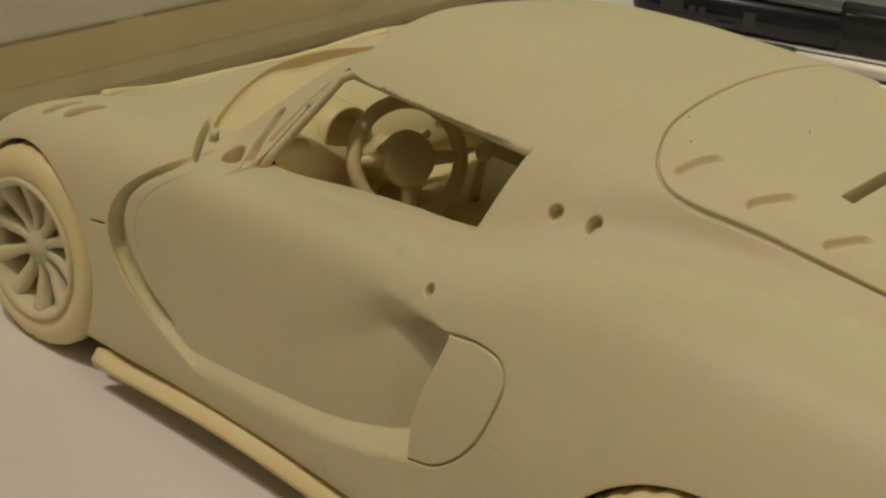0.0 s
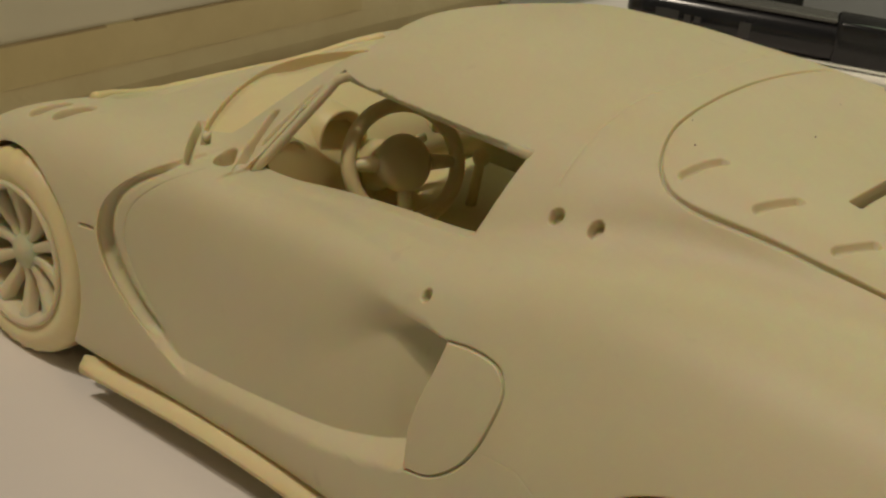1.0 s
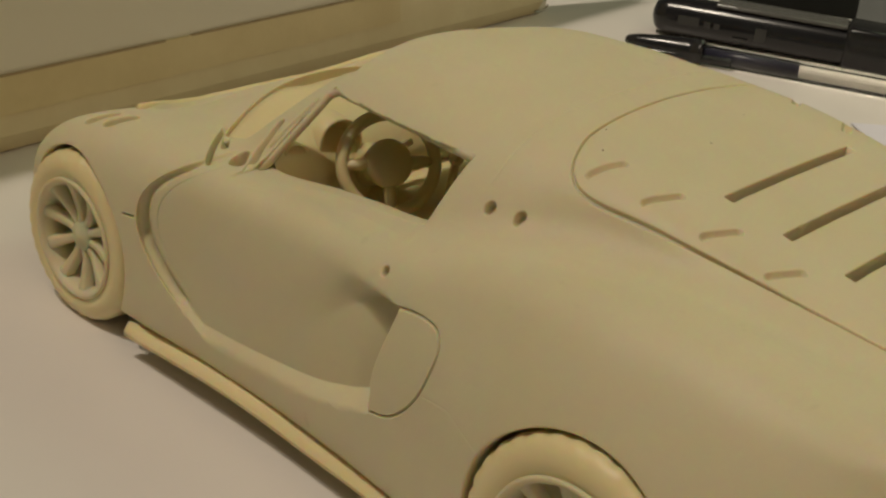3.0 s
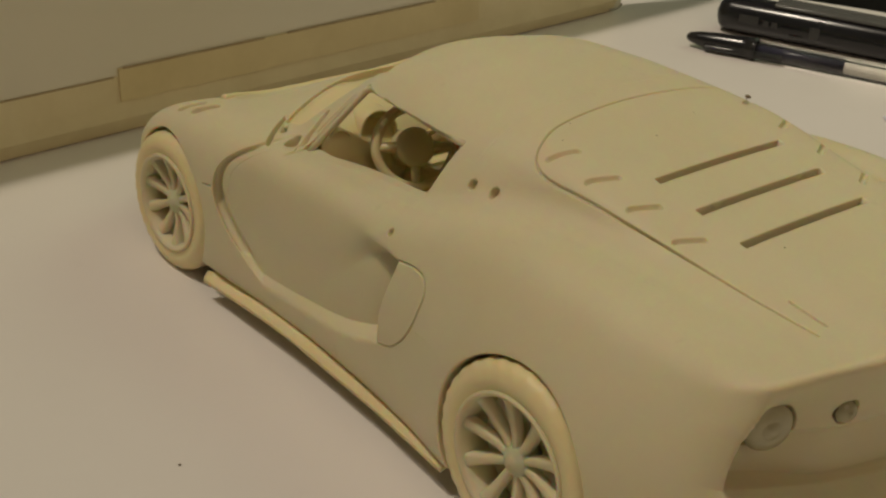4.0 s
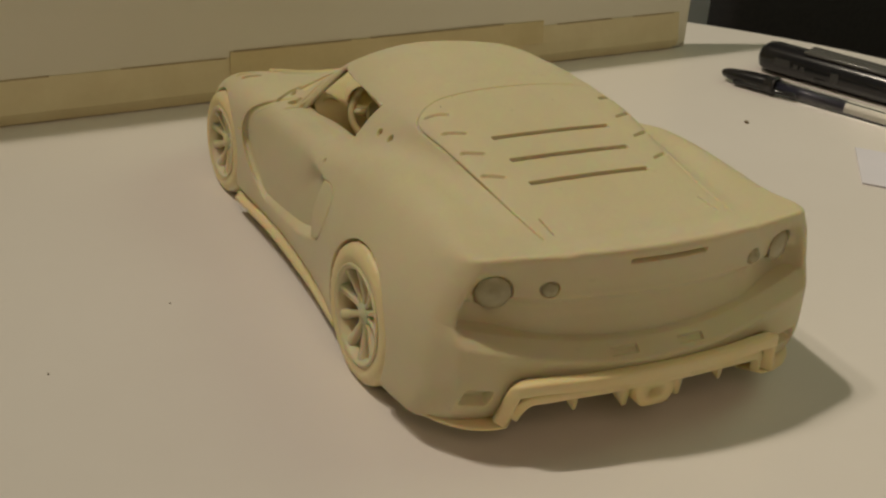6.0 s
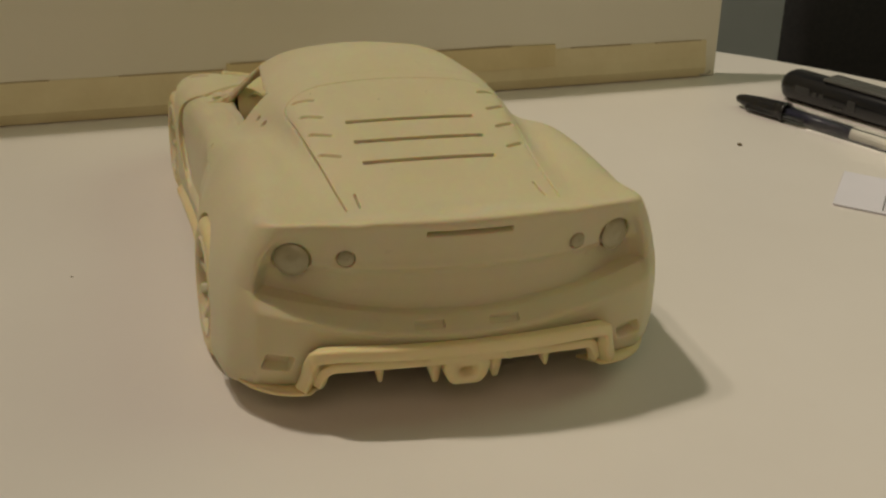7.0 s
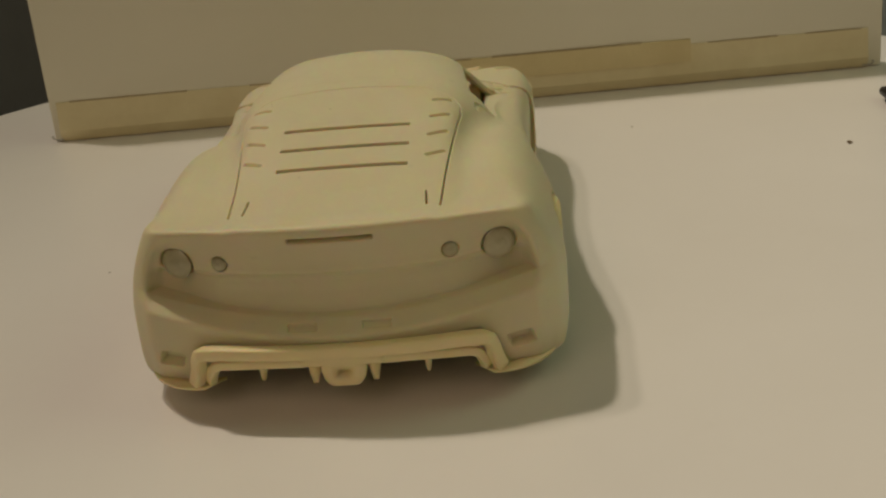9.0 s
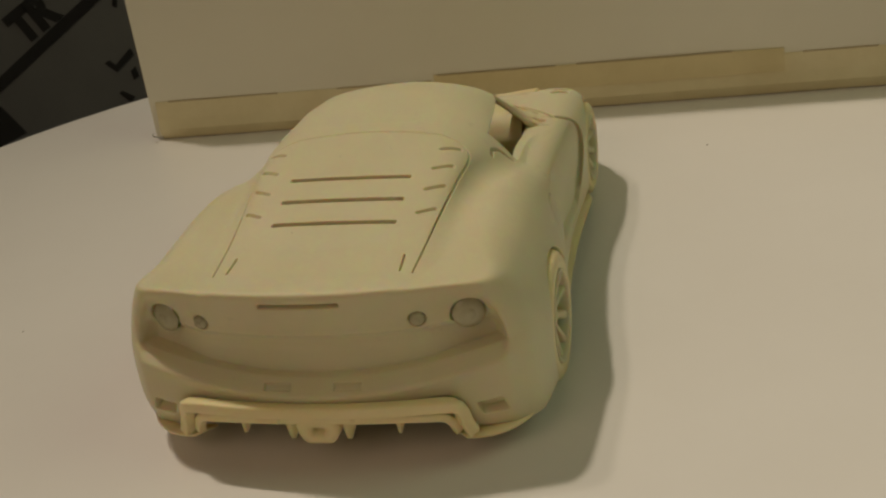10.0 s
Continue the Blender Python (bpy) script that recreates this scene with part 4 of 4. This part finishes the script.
# card and crumbs
C0, E1, E2 = Vector((116.6, 44.4, 0)), Vector((0.605, 0.796, 0)), Vector((0.72, -0.694, 0))
card = tagged(new("paper_card"), "small white printed card lying flat on the table", "card")


def sheet(name, u0, u1, v0, v1, z0, z1, mat, smooth=False):
    bm = bmesh.new()
    vs = [bm.verts.new(C0 + u * E1 + v * E2 + Vector((0, 0, z))) for z in (z0, z1) for u, v in ((u0, v0), (u1, v0), (u1, v1), (u0, v1))]
    for f in ((3, 2, 1, 0), (4, 5, 6, 7), (0, 1, 5, 4), (1, 2, 6, 5), (2, 3, 7, 6), (3, 0, 4, 7)):
        bm.faces.new([vs[k] for k in f])
    bmesh.ops.recalc_face_normals(bm, faces=bm.faces)
    return part(name, bm, mat, card, smooth=False)


sheet("sheet", 0, 24.8, 0, 60, 0.25, 0.55, PAPER)
sheet("printed_line", 1.5, 13, 11.6, 11.9, 0.55, 0.58, PRINT_GREY)
for k in range(3):
    sheet("printed_line", 3 + 4 * k, 4.2 + 4 * k, 15, 32 - 3 * k, 0.55, 0.58, PRINT_GREY)
for i, (x, y, r) in enumerate(((114.3, 88.4, 0.65), (-61.8, 38.1, 0.22), (-88.8, 19.9, 0.2), (62, 112, 0.22))):
    bm = bmesh.new()
    bmesh.ops.create_icosphere(bm, subdivisions=2, radius=r)
    for v in bm.verts:
        v.co *= 1 + 0.5 * noise.noise(v.co * 1.7 + Vector((i, 0, 0)))
        v.co.z = v.co.z * 0.6 + r * 0.5
        v.co += Vector((x, y, 0))
    tagged(part("crumb", bm, CRUMB), "tiny brown crumb on the white table", "crumb", "crumbs on the table")

for i, (x, y) in enumerate(((-16.2, 20.4), (-12.5, 23.0), (-4.0, 15.5), (-7.5, -9.0), (6.0, 18.0))):
    bm = bmesh.new()
    bmesh.ops.create_icosphere(bm, subdivisions=1, radius=0.1, matrix=Matrix.Translation((x, y, top_z(x, y) + 0.05)))
    tagged(part("crumb", bm, CRUMB), "dark speck of dust on the cream resin", "crumb", "dust on the car")

# chair behind the table
chair = tagged(new("office_chair"), "black fabric office chair standing behind the table", "chair")
bm = bmesh.new()
box(bm, (197, 205, -120), (420, 221, 17), 7)
part("backrest", bm, FABRIC, chair)
bm = bmesh.new()
box(bm, (200, 222, -205), (416, 420, -185), 8)
part("seat", bm, FABRIC, chair)
for dx in (240, 376):
    bm = bmesh.new()
    cylinder(bm, (dx, 224, -200), (dx, 222, -80), 5, 5, 16)
    part("support", bm, BLACK, chair)
    for yy in (236, 405):
        bm = bmesh.new()
        cylinder(bm, (dx, yy, -524), (dx, yy, -200), 5, 5, 16)
        part("leg", bm, BLACK, chair)

# table foot
for k, (name, z0, z1, r0, r1) in enumerate((("table_column", -520, -16, 16, 16), ("table_foot", -524, -516, 110, 100))):
    bm = bmesh.new()
    cylinder(bm, (17, 13, z0), (17, 13, z1), r0, r1, 48)
    part(name, bm, BLACK, table)

# printed banner behind the table
banner = tagged(new("printed_banner"), "pale grey banner with bold black print leaning behind the table", "banner")
bm = bmesh.new()
box(bm, (-560, 402, -524), (-180, 406, 60), 0.5)
part("sheet", bm, GREY_SHEET, banner, smooth=False)


def mark(pts):
    bm = bmesh.new()
    a = [bm.verts.new((x, 401.9, z)) for x, z in pts]
    b = [bm.verts.new((x, 401.2, z)) for x, z in pts]
    n = len(pts)
    bm.faces.new(b)
    bm.faces.new(a[::-1])
    for i in range(n):
        bm.faces.new((a[i], a[(i + 1) % n], b[(i + 1) % n], b[i]))
    bmesh.ops.recalc_face_normals(bm, faces=bm.faces)
    return part("print", bm, PRINT, banner, "bold black print", smooth=False)


mark([(-345, -84.5), (-345, -91.5), (-238, -21.3), (-238, -14.3)])
mark([(-256.6, -63.0), (-254.1, -61.6), (-250.9, -64.3), (-240.9, -55.8), (-239.6, -59.2), (-250.9, -68.2)])
mark([(-243.3, -67.8), (-240.3, -65.6), (-239.6, -71.1), (-242.6, -72.8)])
mark([(-252.6, -79.6), (-251.0, -78.4), (-244.4, -82.0), (-246.4, -84.0), (-248.4, -83.8)])
mark([(-243.8, -29.6), (-241.3, -29.4), (-242.6, -34.2), (-244.8, -33.4)])
mark([(-345, -70), (-322, -84), (-311.6, -98.8), (-331, -107), (-345, -112)])
txt = bpy.data.curves.new("lettering", "FONT")
txt.body, txt.size, txt.extrude, txt.offset = "TR", 22 * K, 0.2 * K, 1.5 * K
lett = new("lettering", txt)
lett.matrix_world = Matrix.Translation((-298.5 * K, 401.3 * K, -49.8 * K)) @ Matrix.Rotation(radians(30), 4, (0, -1, 0)) @ Matrix.Rotation(radians(90), 4, "X")
bpy.context.view_layer.update()
me = bpy.data.meshes.new_from_object(lett.evaluated_get(bpy.context.evaluated_depsgraph_get()))
me.materials.clear()
me.materials.append(PRINT)
lm = lett.matrix_world.copy()
bpy.data.objects.remove(lett)
lett = new("lettering", me)
lett.matrix_world = lm
lett.parent = banner
tagged(lett, "bold black capital letters")

# ---- the room ----
def slab(name, lo, hi, mat, label):
    bm = bmesh.new()
    box(bm, lo, hi)
    return tagged(part(name, bm, mat, smooth=False, scale=1.0), label, name.split("_")[0], kind="structure")


FLOOR_Z, TOP_Z = -0.75, 2.45
slab("floor", (-2.3, -2.3, FLOOR_Z - 0.1), (2.3, 2.3, FLOOR_Z), FLOOR, "dark brown room floor")
slab("ceiling", (-2.3, -2.3, TOP_Z), (2.3, 2.3, TOP_Z + 0.1), CEILING, "plain white room ceiling")
slab("wall_north", (-2.2, 1.9, FLOOR_Z), (2.2, 2.0, TOP_Z), WALL, "plain grey painted wall")
slab("wall_south", (-2.2, -2.2, FLOOR_Z), (2.2, -2.1, TOP_Z), WALL, "plain grey painted wall")
slab("wall_east", (2.1, -2.1, FLOOR_Z), (2.2, 1.9, TOP_Z), WALL, "plain grey painted wall")
slab("wall_west", (-2.2, -2.1, FLOOR_Z), (-2.1, 1.9, TOP_Z), WALL, "plain grey painted wall")
